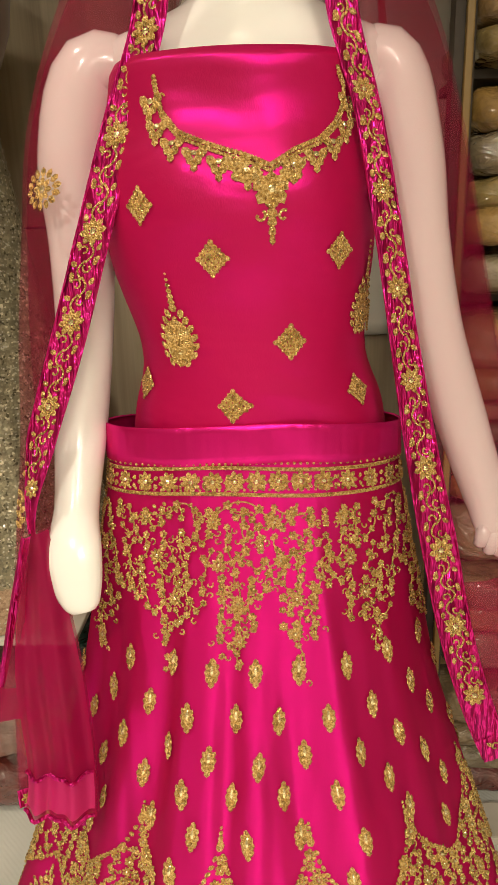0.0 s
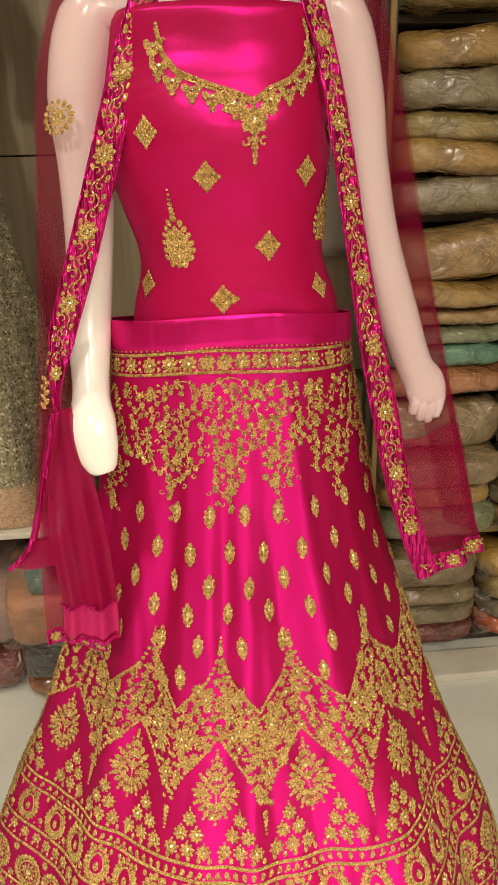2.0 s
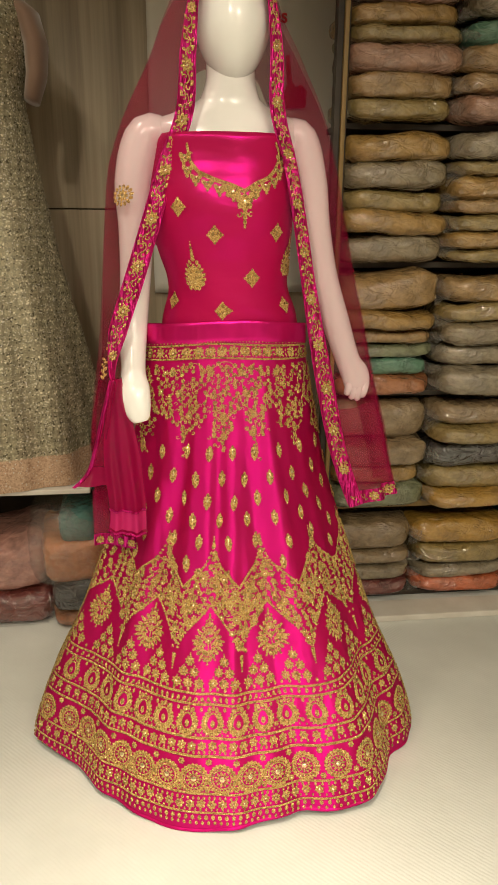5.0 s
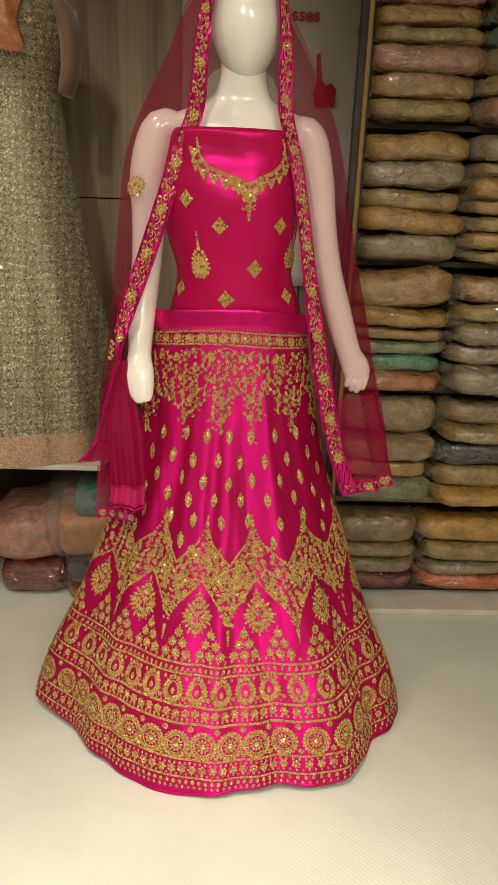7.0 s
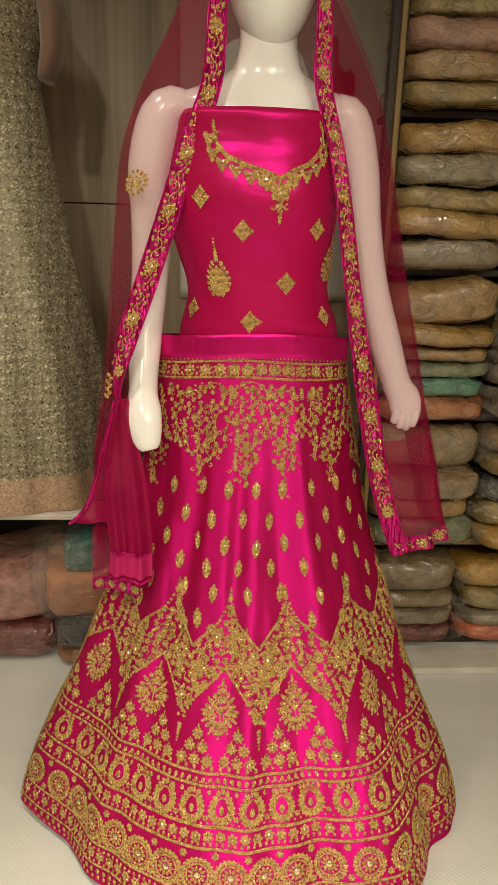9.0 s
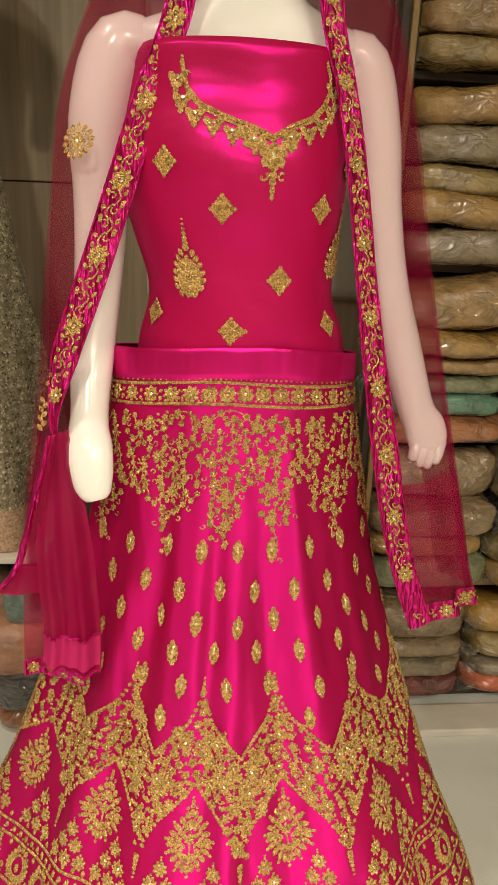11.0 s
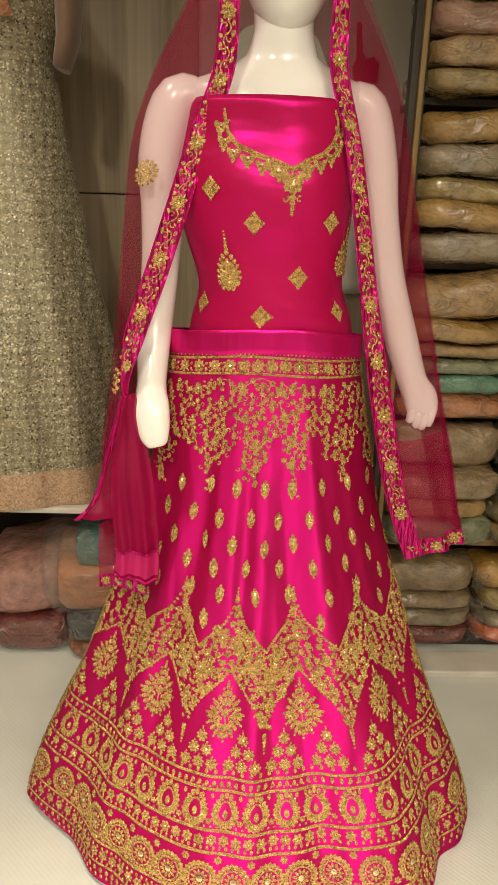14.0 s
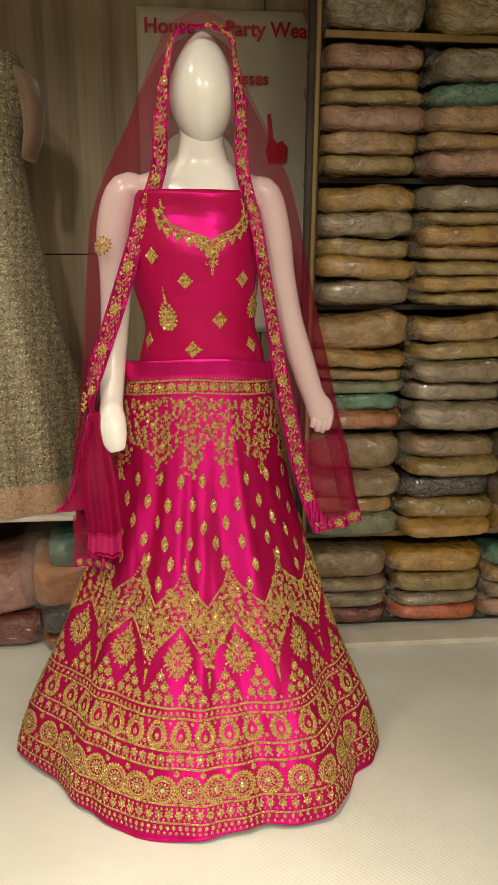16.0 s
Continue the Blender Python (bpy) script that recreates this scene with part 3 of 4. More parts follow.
q = fall(*np.meshgrid(np.linspace(0, 1, 26), np.linspace(0.89, 0.580, 44), indexing="ij"))
part("gathered_fall", mesh("gathered_fall", q.reshape(-1, 3), grid_faces(26, 44), net_full), veil_ob, "gathered end of net")
q = fall(*np.meshgrid(np.linspace(0.45, 1, 14), np.linspace(0.89, 0.580, 44), indexing="ij")) + np.array([0, 0.008, 0])
part("gathered_fall", mesh("gathered_fall", q.reshape(-1, 3), grid_faces(14, 44), net_dense), veil_ob, "second fold of net")
q = fall(*np.meshgrid(np.linspace(0.02, 0.99, 24), np.linspace(0.628, 0.592, 8), indexing="ij")) - np.array([0, 0.004, 0])
part("hem_band", mesh("hem_band", q.reshape(-1, 3), grid_faces(24, 8), net_band), veil_ob, "bright pink hem band")
for z_ in (0.631, 0.586):
    v_, f_ = tube(fall(np.linspace(0, 1, 20), z_) - np.array([0, 0.005, 0]), [0.0022] * 20, 6)
    part("piping", mesh("piping", v_, f_, border_satin), veil_ob)
fz = np.linspace(0.89, 0.664, 40)
fx = spline([0.664, 0.678, 0.70, 0.74, 0.80, 0.89], [-0.330, -0.314, -0.298, -0.284, -0.268, -0.243], fz)
fi = spline(TZ, TL, fz) + 0.010
q = np.stack([np.stack([fx + (fi - fx) * f, 0.748 - 0.02 * f + 0.004 * np.sin(f * 9 + fz * 30), fz + 0.012 * f * np.clip((0.70 - fz) / 0.04, 0, 1)], -1) for f in np.linspace(0, 1, 10)], 1)
part("flared_corner", mesh("flared_corner", q.reshape(-1, 3), grid_faces(40, 10), net_dense), veil_ob, "corner of net flaring outward")
part("corner_band", mesh("corner_band", (q[31:] - np.array([0, 0.003, 0])).reshape(-1, 3), grid_faces(9, 10), net_full), veil_ob, "folded satin hem of the corner")
q = np.stack([np.stack([fx - 0.002 + 0.010 * f, 0.746 - 0.006 * math.sin(f * math.pi) + 0 * fz, fz], -1) for f in np.linspace(0, 1, 6)], 1)
part("turned_border", mesh("turned_border", q.reshape(-1, 3), grid_faces(40, 6), border_satin), veil_ob, "border turned edge-on")
lo_x = np.linspace(-0.296, -0.205, 24)
lo_q = np.stack([np.stack([lo_x, 0.748 + 0.02 * np.sin(lo_x * 40), 0.522 + f * 0.026 + 0.10 * np.clip(lo_x + 0.25, 0, 1) - 0.04 * np.clip(-0.28 - lo_x, 0, 1)], -1) for f in np.linspace(0, 1, 5)], 1)
part("lower_border", mesh("lower_border", lo_q.reshape(-1, 3), grid_faces(24, 5), border_satin), veil_ob, "border of the hanging corner")
hang = np.stack([np.stack([lo_x, 0.752 + 0.02 * np.sin(lo_x * 40) + 0.02 * f, 0.54 + f * 0.10 + 0.10 * np.clip(lo_x + 0.25, 0, 1)], -1) for f in np.linspace(0, 1, 8)], 1)
part("hanging_corner", mesh("hanging_corner", hang.reshape(-1, 3), grid_faces(24, 8), net_dense), veil_ob)

# ---- the shelf of wrapped cloth ----
SX0, SX1, SY0, SY1 = 0.322, 2.2, 1.285, 1.74
unit = thing("shelf_unit", "tall open shelving with yellow wooden edges, packed with wrapped cloth", "shelf")
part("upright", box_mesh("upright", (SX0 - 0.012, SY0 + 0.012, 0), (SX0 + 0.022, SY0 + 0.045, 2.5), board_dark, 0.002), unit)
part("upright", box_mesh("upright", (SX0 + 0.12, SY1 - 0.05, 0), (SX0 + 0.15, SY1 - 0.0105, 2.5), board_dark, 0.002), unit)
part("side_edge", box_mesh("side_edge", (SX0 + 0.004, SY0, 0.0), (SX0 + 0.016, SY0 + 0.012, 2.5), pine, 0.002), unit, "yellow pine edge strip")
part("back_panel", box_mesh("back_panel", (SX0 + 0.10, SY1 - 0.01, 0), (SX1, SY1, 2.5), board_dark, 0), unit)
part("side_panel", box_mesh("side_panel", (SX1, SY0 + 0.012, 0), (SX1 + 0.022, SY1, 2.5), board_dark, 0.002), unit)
BOARDS = [0.02, 0.345, 0.70, 1.075, 1.435, 1.795, 2.2]
for z in BOARDS:
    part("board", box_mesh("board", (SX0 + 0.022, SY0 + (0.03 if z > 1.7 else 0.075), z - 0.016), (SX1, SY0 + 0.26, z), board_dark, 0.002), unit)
for z in (0.345, 1.795, 2.2):
    part("board_edge", box_mesh("board_edge", (SX0 + 0.03, SY0 + (0.016 if z > 1 else 0.061), z - 0.017), (SX1, SY0 + (0.03 if z > 1 else 0.075), z + 0.001), pine, 0.001), unit, "yellow pine edge strip")


def bag_mesh(w, d, h, material, seed, droop=0.0):
    """A puffy folded cloth in clear wrap, base at z 0, centred in x and y."""
    rng = random.Random(seed)
    off = Vector((rng.uniform(0, 50), rng.uniform(0, 50), rng.uniform(0, 50)))
    nu, nv = 44, 14
    vs = []
    for j in range(nv + 1):
        f = math.pi * (j / nv - 0.5)
        cz, cr = math.sin(f), math.cos(f)
        cz = math.copysign(abs(cz) ** 0.62, cz)
        cr = max(cr, 0.0) ** 0.34
        for i in range(nu):
            q = 2 * math.pi * i / nu
            c, s = math.cos(q), math.sin(q)
            x = math.copysign(abs(c) ** 0.45, c) * cr * w / 2
            y = math.copysign(abs(s) ** 0.45, s) * cr * d / 2
            z = cz * h / 2
            n1 = noise.noise(Vector((x, y, z)) * 11 + off)
            n2 = noise.noise(Vector((x * 22, y * 22, z * 34)) + off)
            n3 = noise.noise(Vector((x * 6, 0, 0)) + off)
            k = 1 + 0.06 * n1 + 0.035 * n2
            vs.append((x * k, y * k + 0.012 * n1, h / 2 + z * (1 + 0.10 * n1) + 0.008 * n2 + h * 0.20 * n3 * (0.4 + 0.6 * (cz > 0)) - droop * abs(x / w) ** 2))
    fs = grid_faces(nv + 1, nu, True) + [tuple(range(nu))[::-1], tuple(nv * nu + k for k in range(nu))]
    return mesh("wrapped_cloth", vs, fs, material)


WORDS = {"ochre": "ochre", "olive": "olive gold", "tan": "tan brown", "pink": "dusty pink", "grey": "silver grey", "taupe": "taupe grey", "teal": "sea green", "sage": "grey green", "rust": "rust brown", "navy": "dark navy",
         "mustard": "mustard yellow", "wine": "dark wine red", "coral": "coral red", "net": "grey patterned", "rose": "rose pink", "orange": "bright orange", "aqua": "blue green"}
COUNT = [0]


def bag(x0, x1, z, h, tone, y0=None, depth=0.27, turn=0.0, group="wrapped cloth on the shelves", where="on a shelf"):
    COUNT[0] += 1
    rng = random.Random(COUNT[0] * 7)
    y0 = SY0 + rng.uniform(-0.035, 0.012) if y0 is None else y0
    w = (x1 - x0) * rng.uniform(0.98, 1.05)
    ob = thing("wrapped_cloth", "folded %s cloth in clear plastic, %s" % (WORDS[tone], where), "cloth", bag_mesh(w, depth, h * 1.07, bag_material(tone, TONES[tone]), COUNT[0], rng.uniform(-0.01, 0.02)), group)
    ob.matrix_world = pose((x0 + x1) / 2 + rng.uniform(-0.008, 0.008), y0 + depth / 2, z, 0, rng.uniform(-1.2, 1.2), turn + rng.uniform(-2.5, 2.5))
    fv, nu, nv = [], 9, 7
    flare = rng.uniform(0.3, 0.6)
    for i in range(nu):
        for j in range(nv):
            u, v = i / (nu - 1), j / (nv - 1) - 0.5
            fv.append((w * 0.44 + u * rng.uniform(0.045, 0.055), -depth / 2 + 0.012 - 0.012 * math.sin(u * 3.1) + 0.006 * rng.uniform(-1, 1) + 0.02 * abs(v), h * 0.55 + v * h * (0.75 - flare * u) + 0.004 * rng.uniform(-1, 1)))
    part("wrap_end", mesh("wrap_end", fv, grid_faces(nu, nv), film, False), ob, "crumpled clear film end")
    return ob


STACKS = [  # column from x to x, and for each compartment from below: (thickness, tone)
    (0.336, 0.635, [[(40, "wine"), (36, "grey"), (32, "taupe"), (62, "taupe")], [(40, "sage"), (32, "ochre"), (38, "taupe"), (55, "taupe")],
                    [(34, "rust"), (33, "teal"), (27, "sage"), (26, "tan"), (32, "ochre"), (62, "tan")], [(49, "grey"), (40, "ochre"), (40, "olive"), (47, "grey"), (46, "ochre")],
                    [(34, "olive"), (42, "tan"), (46, "pink"), (29, "olive"), (35, "ochre"), (43, "pink")], [(64, "grey"), (50, "taupe")]]),
    (0.645, 0.955, [[(40, "coral"), (34, "net"), (50, "olive"), (60, "mustard")], [(30, "mustard"), (44, "olive"), (46, "navy"), (34, "olive"), (40, "taupe")],
                    [(50, "net"), (40, "net"), (44, "grey"), (33, "olive"), (48, "tan")], [(30, "olive"), (38, "ochre"), (34, "olive"), (30, "tan"), (50, "ochre"), (32, "olive"), (48, "net")],
                    [(40, "pink"), (35, "tan"), (42, "tan"), (44, "teal"), (55, "grey")], [(36, "olive"), (30, "coral"), (50, "olive")]]),
    (0.965, 1.27, [[(45, "pink"), (40, "grey"), (42, "tan"), (46, "teal")], [(40, "mustard"), (46, "tan"), (40, "rust"), (44, "olive")],
                   [(50, "grey"), (44, "net"), (48, "tan"), (40, "ochre")], [(45, "ochre"), (45, "olive"), (50, "grey"), (50, "tan")], [(50, "pink"), (50, "olive"), (60, "grey")], [(60, "taupe"), (50, "olive")]]),
]
for x0, x1, comps in STACKS:
    for ci, comp in enumerate(comps):
        z, room = BOARDS[ci] + 0.001, BOARDS[ci + 1] - BOARDS[ci] - 0.016
        total = sum(c[0] for c in comp)
        fill = 0.84 if ci == 0 else 0.97 if ci < 5 else 0.8
        for th, tone in comp:
            h = room * fill * th / total
            bag(x0, x1, z, h, tone, SY0 + 0.03 if ci == 0 else None)
            z += h * 0.985
strip = [box_mesh("rib", (SX0, SY0 - 0.075, 0.0), (SX1, SY0 + 0.02, 0.020), white_board, 0.004)]
tagged(new("baseboard", strip[0]), "pale ribbed plastic strip along the shelf's foot", "baseboard", kind="structure")

# ---- the slab and the gown ----
slab = thing("display_slab", "white laminate display slab with dark space below, carrying a gown", "shelf")
part("top", box_mesh("top", (-2.15, 1.215, 0.460), (-0.352, 1.745, 0.474), white_board, 0.003), slab)
part("back", box_mesh("back", (-2.15, 1.72, 0.0), (-0.36, 1.745, 0.459), board_dark, 0), slab)
for sx in (-2.15, -0.385):
    part("side", box_mesh("side", (sx, 1.42, 0.0), (sx + 0.025, 1.719, 0.459), board_dark, 0), slab)
low = "wrapped cloth under the slab"
bag(-0.72, -0.495, 0.002, 0.10, "wine", 1.285, 0.3, 0, low, "under a slab")
bag(-0.74, -0.50, 0.105, 0.165, "rose", 1.30, 0.32, 2, low, "under a slab")
bag(-0.50, -0.33, 0.002, 0.055, "rust", 1.26, 0.3, 0, low, "under a slab")
bag(-0.50, -0.32, 0.055, 0.115, "navy", 1.235, 0.3, -3, low, "under a slab")
heap = bag(-0.515, -0.31, 0.168, 0.15, "orange", 1.225, 0.3, 4, low, "on a dark bundle")
hood = part("loose_wrap", bag_mesh(0.25, 0.31, 0.235, film, 991, 0.03), heap, "loose crumpled clear film")
hood.location = (-0.012, -0.012, -0.012)
bag(-0.455, -0.335, 0.285, 0.105, "aqua", 1.235, 0.25, 4, low, "on an orange bundle")
bag(-0.98, -0.76, 0.002, 0.2, "pink", 1.25, 0.3, 0, low, "under a slab")

GZ = [0.476, 0.50, 0.60, 0.84, 1.06, 1.28, 1.40, 1.48, 1.58, 1.68, 1.74]
GW = [0.325, 0.325, 0.318, 0.275, 0.225, 0.186, 0.168, 0.160, 0.178, 0.188, 0.165]


def gown(a, z):
    a, z = np.broadcast_arrays(np.asarray(a, float), np.asarray(z, float))
    rad = np.radians(a)
    w = spline(GZ, GW, z)
    low_ = np.clip((1.3 - z) / 0.8, 0, 1)
    r = w * (1 + low_ * (0.035 * np.sin(rad * 9 + 1) + 0.02 * np.sin(rad * 17 + z * 3)))
    return np.stack([-0.640 + r * np.sin(rad), 1.44 - r * (0.72 + 0.05 * low_) * np.cos(rad), z + 0 * r], -1)


gown_ob = thing("gown", "grey sequinned long gown with peach glitter hem on a slab", "gown")
A3 = np.linspace(-180, 180, 160, endpoint=False)
for name, z0, z1, m in (("bodice_and_skirt", 0.565, 1.74, sequin), ("hem_band", 0.476, 0.567, peach)):
    q = gown(*np.meshgrid(A3, np.linspace(z1, z0, 50 if z0 > 0.5 else 8)))
    part(name, mesh(name, q.reshape(-1, 3), grid_faces(len(q), 160, True), m), gown_ob, "peach glitter hem band" if z0 < 0.5 else "")
gr_ = random.Random(3)
gv_, gf_ = [], []
for _ in range(7500):
    a_, z_ = gr_.uniform(-110, 130), gr_.uniform(0.48, 1.72)
    c_ = gown(a_, z_)
    ra_ = math.radians(a_)
    n_ = Vector((math.sin(ra_), -math.cos(ra_), gr_.uniform(0.1, 0.8))) + Vector([gr_.uniform(-0.3, 0.3) for _k in range(3)])
    n_.normalize()
    u_ = n_.orthogonal().normalized()
    w_ = n_.cross(u_)
    c_ = Vector(c_) + Vector((math.sin(ra_), -math.cos(ra_), 0)) * 0.0022
    r_ = gr_.uniform(0.0010, 0.0024)
    b_ = len(gv_)
    gv_ += [c_ + u_ * r_, c_ + w_ * r_, c_ - u_ * r_, c_ - w_ * r_]
    gf_.append((b_, b_ + 1, b_ + 2, b_ + 3))
part("sequin_scatter", mesh("sequin_scatter", gv_, gf_, silver, False), gown_ob, "loose silver sequins, glints put into their pale colour", "stuff")
v_, f_ = tube([(-0.49, 1.43, 1.70), (-0.452, 1.42, 1.66), (-0.437, 1.41, 1.60), (-0.440, 1.40, 1.53), (-0.455, 1.39, 1.47)], [(0.02, 0.05), (0.03, 0.055), (0.03, 0.05), (0.026, 0.045), (0.02, 0.04)], 14)
part("sleeve", mesh("sleeve", v_, f_, sleeve_m), gown_ob, "short sheer brown sleeve")

bow_v, bow_f = [], []
for i in range(13):
    for j in range(13):
        u, v = i / 6 - 1, j / 6 - 1
        k = max(0.0, 1 - 0.55 * (u * u + v * v))
        bow_v.append((-0.61 + 0.075 * u * (0.75 + 0.25 * abs(v)), 1.325 - 0.045 * k ** 0.7 + 0.006 * math.sin(7 * u + 3 * v), 1.625 + 0.07 * v))
part("bow", mesh("bow", bow_v, grid_faces(13, 13), bag_material("orange", TONES["orange"])), gown_ob, "orange cloth bow")

# ---- the poster ----
poster = thing("poster", "white vinyl banner with red lettering, hung on the panelled wall", "poster")
cols, rows_ = 40, 30
pv_ = []
for j in range(rows_):
    for i in range(cols):
        u, v = i / (cols - 1), j / (rows_ - 1)
        z = 0.95 + v * 1.01
        right = 0.410 - 0.05 * max(0, (z - 1.84) / 0.12) ** 1.3
        x = -0.165 + u * (right + 0.165)
        pv_.append((x, Y1 - 0.016 - 0.004 * math.sin(u * 9 + 1) * (1 - v * 0.6) - 0.02 * max(0, u - 0.85), z))
pm = mesh("sheet", pv_, grid_faces(rows_, cols), vinyl)
ps = part("sheet", pm, poster)
sol = ps.modifiers.new("thickness", "SOLIDIFY")
sol.thickness = 0.0015


def words(text, x, z, size, y=Y1 - 0.026):
    c = bpy.data.curves.new("lettering", "FONT")
    c.body, c.size, c.extrude, c.offset = text, size, 0.0006, size * 0.022
    c.materials.append(red_ink)
    ob = new("lettering", c)
    ob.parent = poster
    ob.matrix_basis = pose(x, y, z, 90, 0, 0)
    return tagged(ob, "red printed lettering")


words("House", -0.143, 1.885, 0.061)
words("Party Wea", 0.112, 1.885, 0.061)
words("sses", 0.168, 1.745, 0.053)
hv = [(0.255, 1.51), (0.315, 1.512), (0.318, 1.56), (0.300, 1.578), (0.284, 1.570), (0.272, 1.585), (0.262, 1.66), (0.250, 1.655), (0.256, 1.575), (0.246, 1.55)]
hm = mesh("red_emblem", [(x, Y1 - 0.024, z) for x, z in hv] + [(x, Y1 - 0.030, z) for x, z in hv], [tuple(range(10)), tuple(range(10, 20))] + [(i, (i + 1) % 10, 10 + (i + 1) % 10, 10 + i) for i in range(10)], red_ink, False)
part("red_emblem", hm, poster, "plain red emblem")

# ---- embroidery ----
def rot(p, q):
    c, s = math.cos(q), math.sin(q)
    return [(x * c - y * s, x * s + y * c) for x, y in p]


class Stitch:
    """Raised needlework laid on a surface surf(a, b). Local metres s (along a) and t (along b)."""

    def __init__(self, surf, out):
        self.surf, self.out = surf, out
        self.p, self.h, self.f, self.m, self.fix = [], [], [], [], {}

    def scale(self, a, b):
        key = (round(a, 1), round(b, 3))
        if key not in self.fix:
            e, g = 0.02, 0.0005
            p = self.surf(np.array([a, a + e, a]), np.array([b, b, b + g]))
            self.fix[key] = (np.linalg.norm(p[1] - p[0]) / e, np.linalg.norm(p[2] - p[0]) / g)
        return self.fix[key]

    def fan(self, at, pts, low, high, mi=0):
        ka, kb = self.scale(*at)
        base = len(self.p)
        cx = sum(x for x, y in pts) / len(pts)
        cy = sum(y for x, y in pts) / len(pts)
        for x, y in pts:
            self.p.append((at[0] + x / ka, at[1] + y / kb))
            self.h.append(low)
        self.p.append((at[0] + cx / ka, at[1] + cy / kb))
        self.h.append(high)
        n = len(pts)
        for i in range(n):
            self.f.append((base + i, base + (i + 1) % n, base + n))
            self.m.append(mi)

    def petal(self, at, x, y, q, ln, wd, mi=0, high=0.0032):
        pts = [(-ln / 2, 0), (-ln * 0.2, -wd / 2), (ln * 0.25, -wd * 0.42), (ln / 2, 0), (ln * 0.25, wd * 0.42), (-ln * 0.2, wd / 2)]
        self.fan(at, [(x + u, y + v) for u, v in rot(pts, q)], 0.0006, high, mi)

    def disc(self, at, x, y, r, mi=0, n=7, high=0.003):
        self.fan(at, [(x + r * math.cos(2 * math.pi * i / n), y + r * math.sin(2 * math.pi * i / n)) for i in range(n)], 0.0008, high, mi)

    def flower(self, at, x, y, r, n=6, q=0.0, mi=1):
        for i in range(n):
            w = q + 2 * math.pi * i / n
            self.petal(at, x + 0.62 * r * math.cos(w), y + 0.62 * r * math.sin(w), w, r * 0.84, r * 0.78 * 5.4 / n)
        self.disc(at, x, y, r * 0.24, mi, 6, 0.0040)

    def stroke(self, at, pts, w=0.0022, high=0.0018):
        ka, kb = self.scale(*at)
        base, n = len(self.p), len(pts)
        for i, (x, y) in enumerate(pts):
            x0, y0 = pts[max(0, i - 1)]
            x1, y1 = pts[min(n - 1, i + 1)]
            d = math.hypot(x1 - x0, y1 - y0) or 1
            nx, ny = -(y1 - y0) / d * w / 2, (x1 - x0) / d * w / 2
            for k, hh in ((-1, 0.0005), (0, high), (1, 0.0005)):
                self.p.append((at[0] + (x + nx * k) / ka, at[1] + (y + ny * k) / kb))
                self.h.append(hh)
        for i in range(n - 1):
            for k in (0, 1):
                q = base + i * 3 + k
                self.f.append((q, q + 3, q + 4, q + 1))
                self.m.append(0)

    def curl(self, at, x, y, r, q, turn=1, w=0.0019):
        self.stroke(at, [(x + rr * math.cos(q + turn * k * 0.6), y + rr * math.sin(q + turn * k * 0.6)) for k, rr in enumerate([r * (1 - 0.09 * i) for i in range(9)])], w)

    def mesh(self, name, ma=None):
        a, b = np.array(self.p).T
        p, pa, pb = self.surf(a, b), self.surf(a + 0.02, b), self.surf(a, b + 0.0005)
        n = np.cross(pa - p, pb - p)
        n /= np.linalg.norm(n, axis=1, keepdims=True) + 1e-12
        flip = np.sign((n * (p - np.array(self.out))).sum(1))
        n *= np.where(flip == 0, 1, flip)[:, None]
        me = mesh(name, p + n * (np.array(self.h) + 0.0008)[:, None], self.f, ma or gold, False, (spangle,))
        me.polygons.foreach_set("material_index", self.m)
        me.polygons.foreach_set("use_smooth", [True] * len(me.polygons))
        return me


AXIS = (-0.01, 0.87, 0.5)
rng = random.Random(5)


def around(step, phase=0.0, lo=-180, hi=180):
    n = int(round(360 / step))
    return [((phase + k * 360 / n + 180) % 360) - 180 for k in range(n)]


# gold lines round the skirt
def ring_line(z, w, name="gold_trim", beads=0):
    st = Stitch(skirt, AXIS)
    n = 360
    base = 0
    zz_ = [z + 0.0016 * math.sin(math.radians(3 * (k % n))) for k in range(n + 1)]
    for k in range(0, n):
        a = -180 + k
        ka, kb = st.scale(a, z)
        q = len(st.p)
        for aa, zc in ((a, zz_[k]), (a + 1.0, zz_[k + 1])):
            for o, hh in ((-0.5, 0.0006), (0, 0.0026 if k % 2 else 0.0020), (0.5, 0.0006)):
                st.p.append((aa, zc + o * w / kb))
                st.h.append(hh)
        for j in (0, 1):
            st.f.append((q + j, q + 3 + j, q + 4 + j, q + 1 + j))
            st.m.append(0)
    if beads:
        for a in around(beads):
            st.disc((a, z), 0, w * 1.25, w * 0.42, 0, 6)
    part(name, st.mesh(name), lehenga)


for z, w, bd in ((0.957, 0.0042, 3.2), (0.929, 0.0042, 3.2), (0.266, 0.0052, 0), (0.247, 0.0052, 2.2), (0.188, 0.0056, 1.9), (0.155, 0.0056, 0), (0.084, 0.0052, 0), (0.046, 0.0050, 0)):
    ring_line(z, w, beads=bd)


def motif_set(name, places, draw, label=""):
    for at in places:
        st = Stitch(skirt, AXIS)
        draw(st, at)
        part(name, st.mesh(name), lehenga, label)


def band_flower(st, at):
    st.flower(at, 0, 0, 0.0115, 8, rng.random())
    for sx in (-1, 1):
        st.petal(at, sx * 0.0155, 0.004, 1.2, 0.006, 0.0035)
        st.petal(at, sx * 0.0155, -0.005, -1.2, 0.006, 0.0035)


motif_set("band_flower", [(a, 0.943) for a in around(11.3, 3)], band_flower)


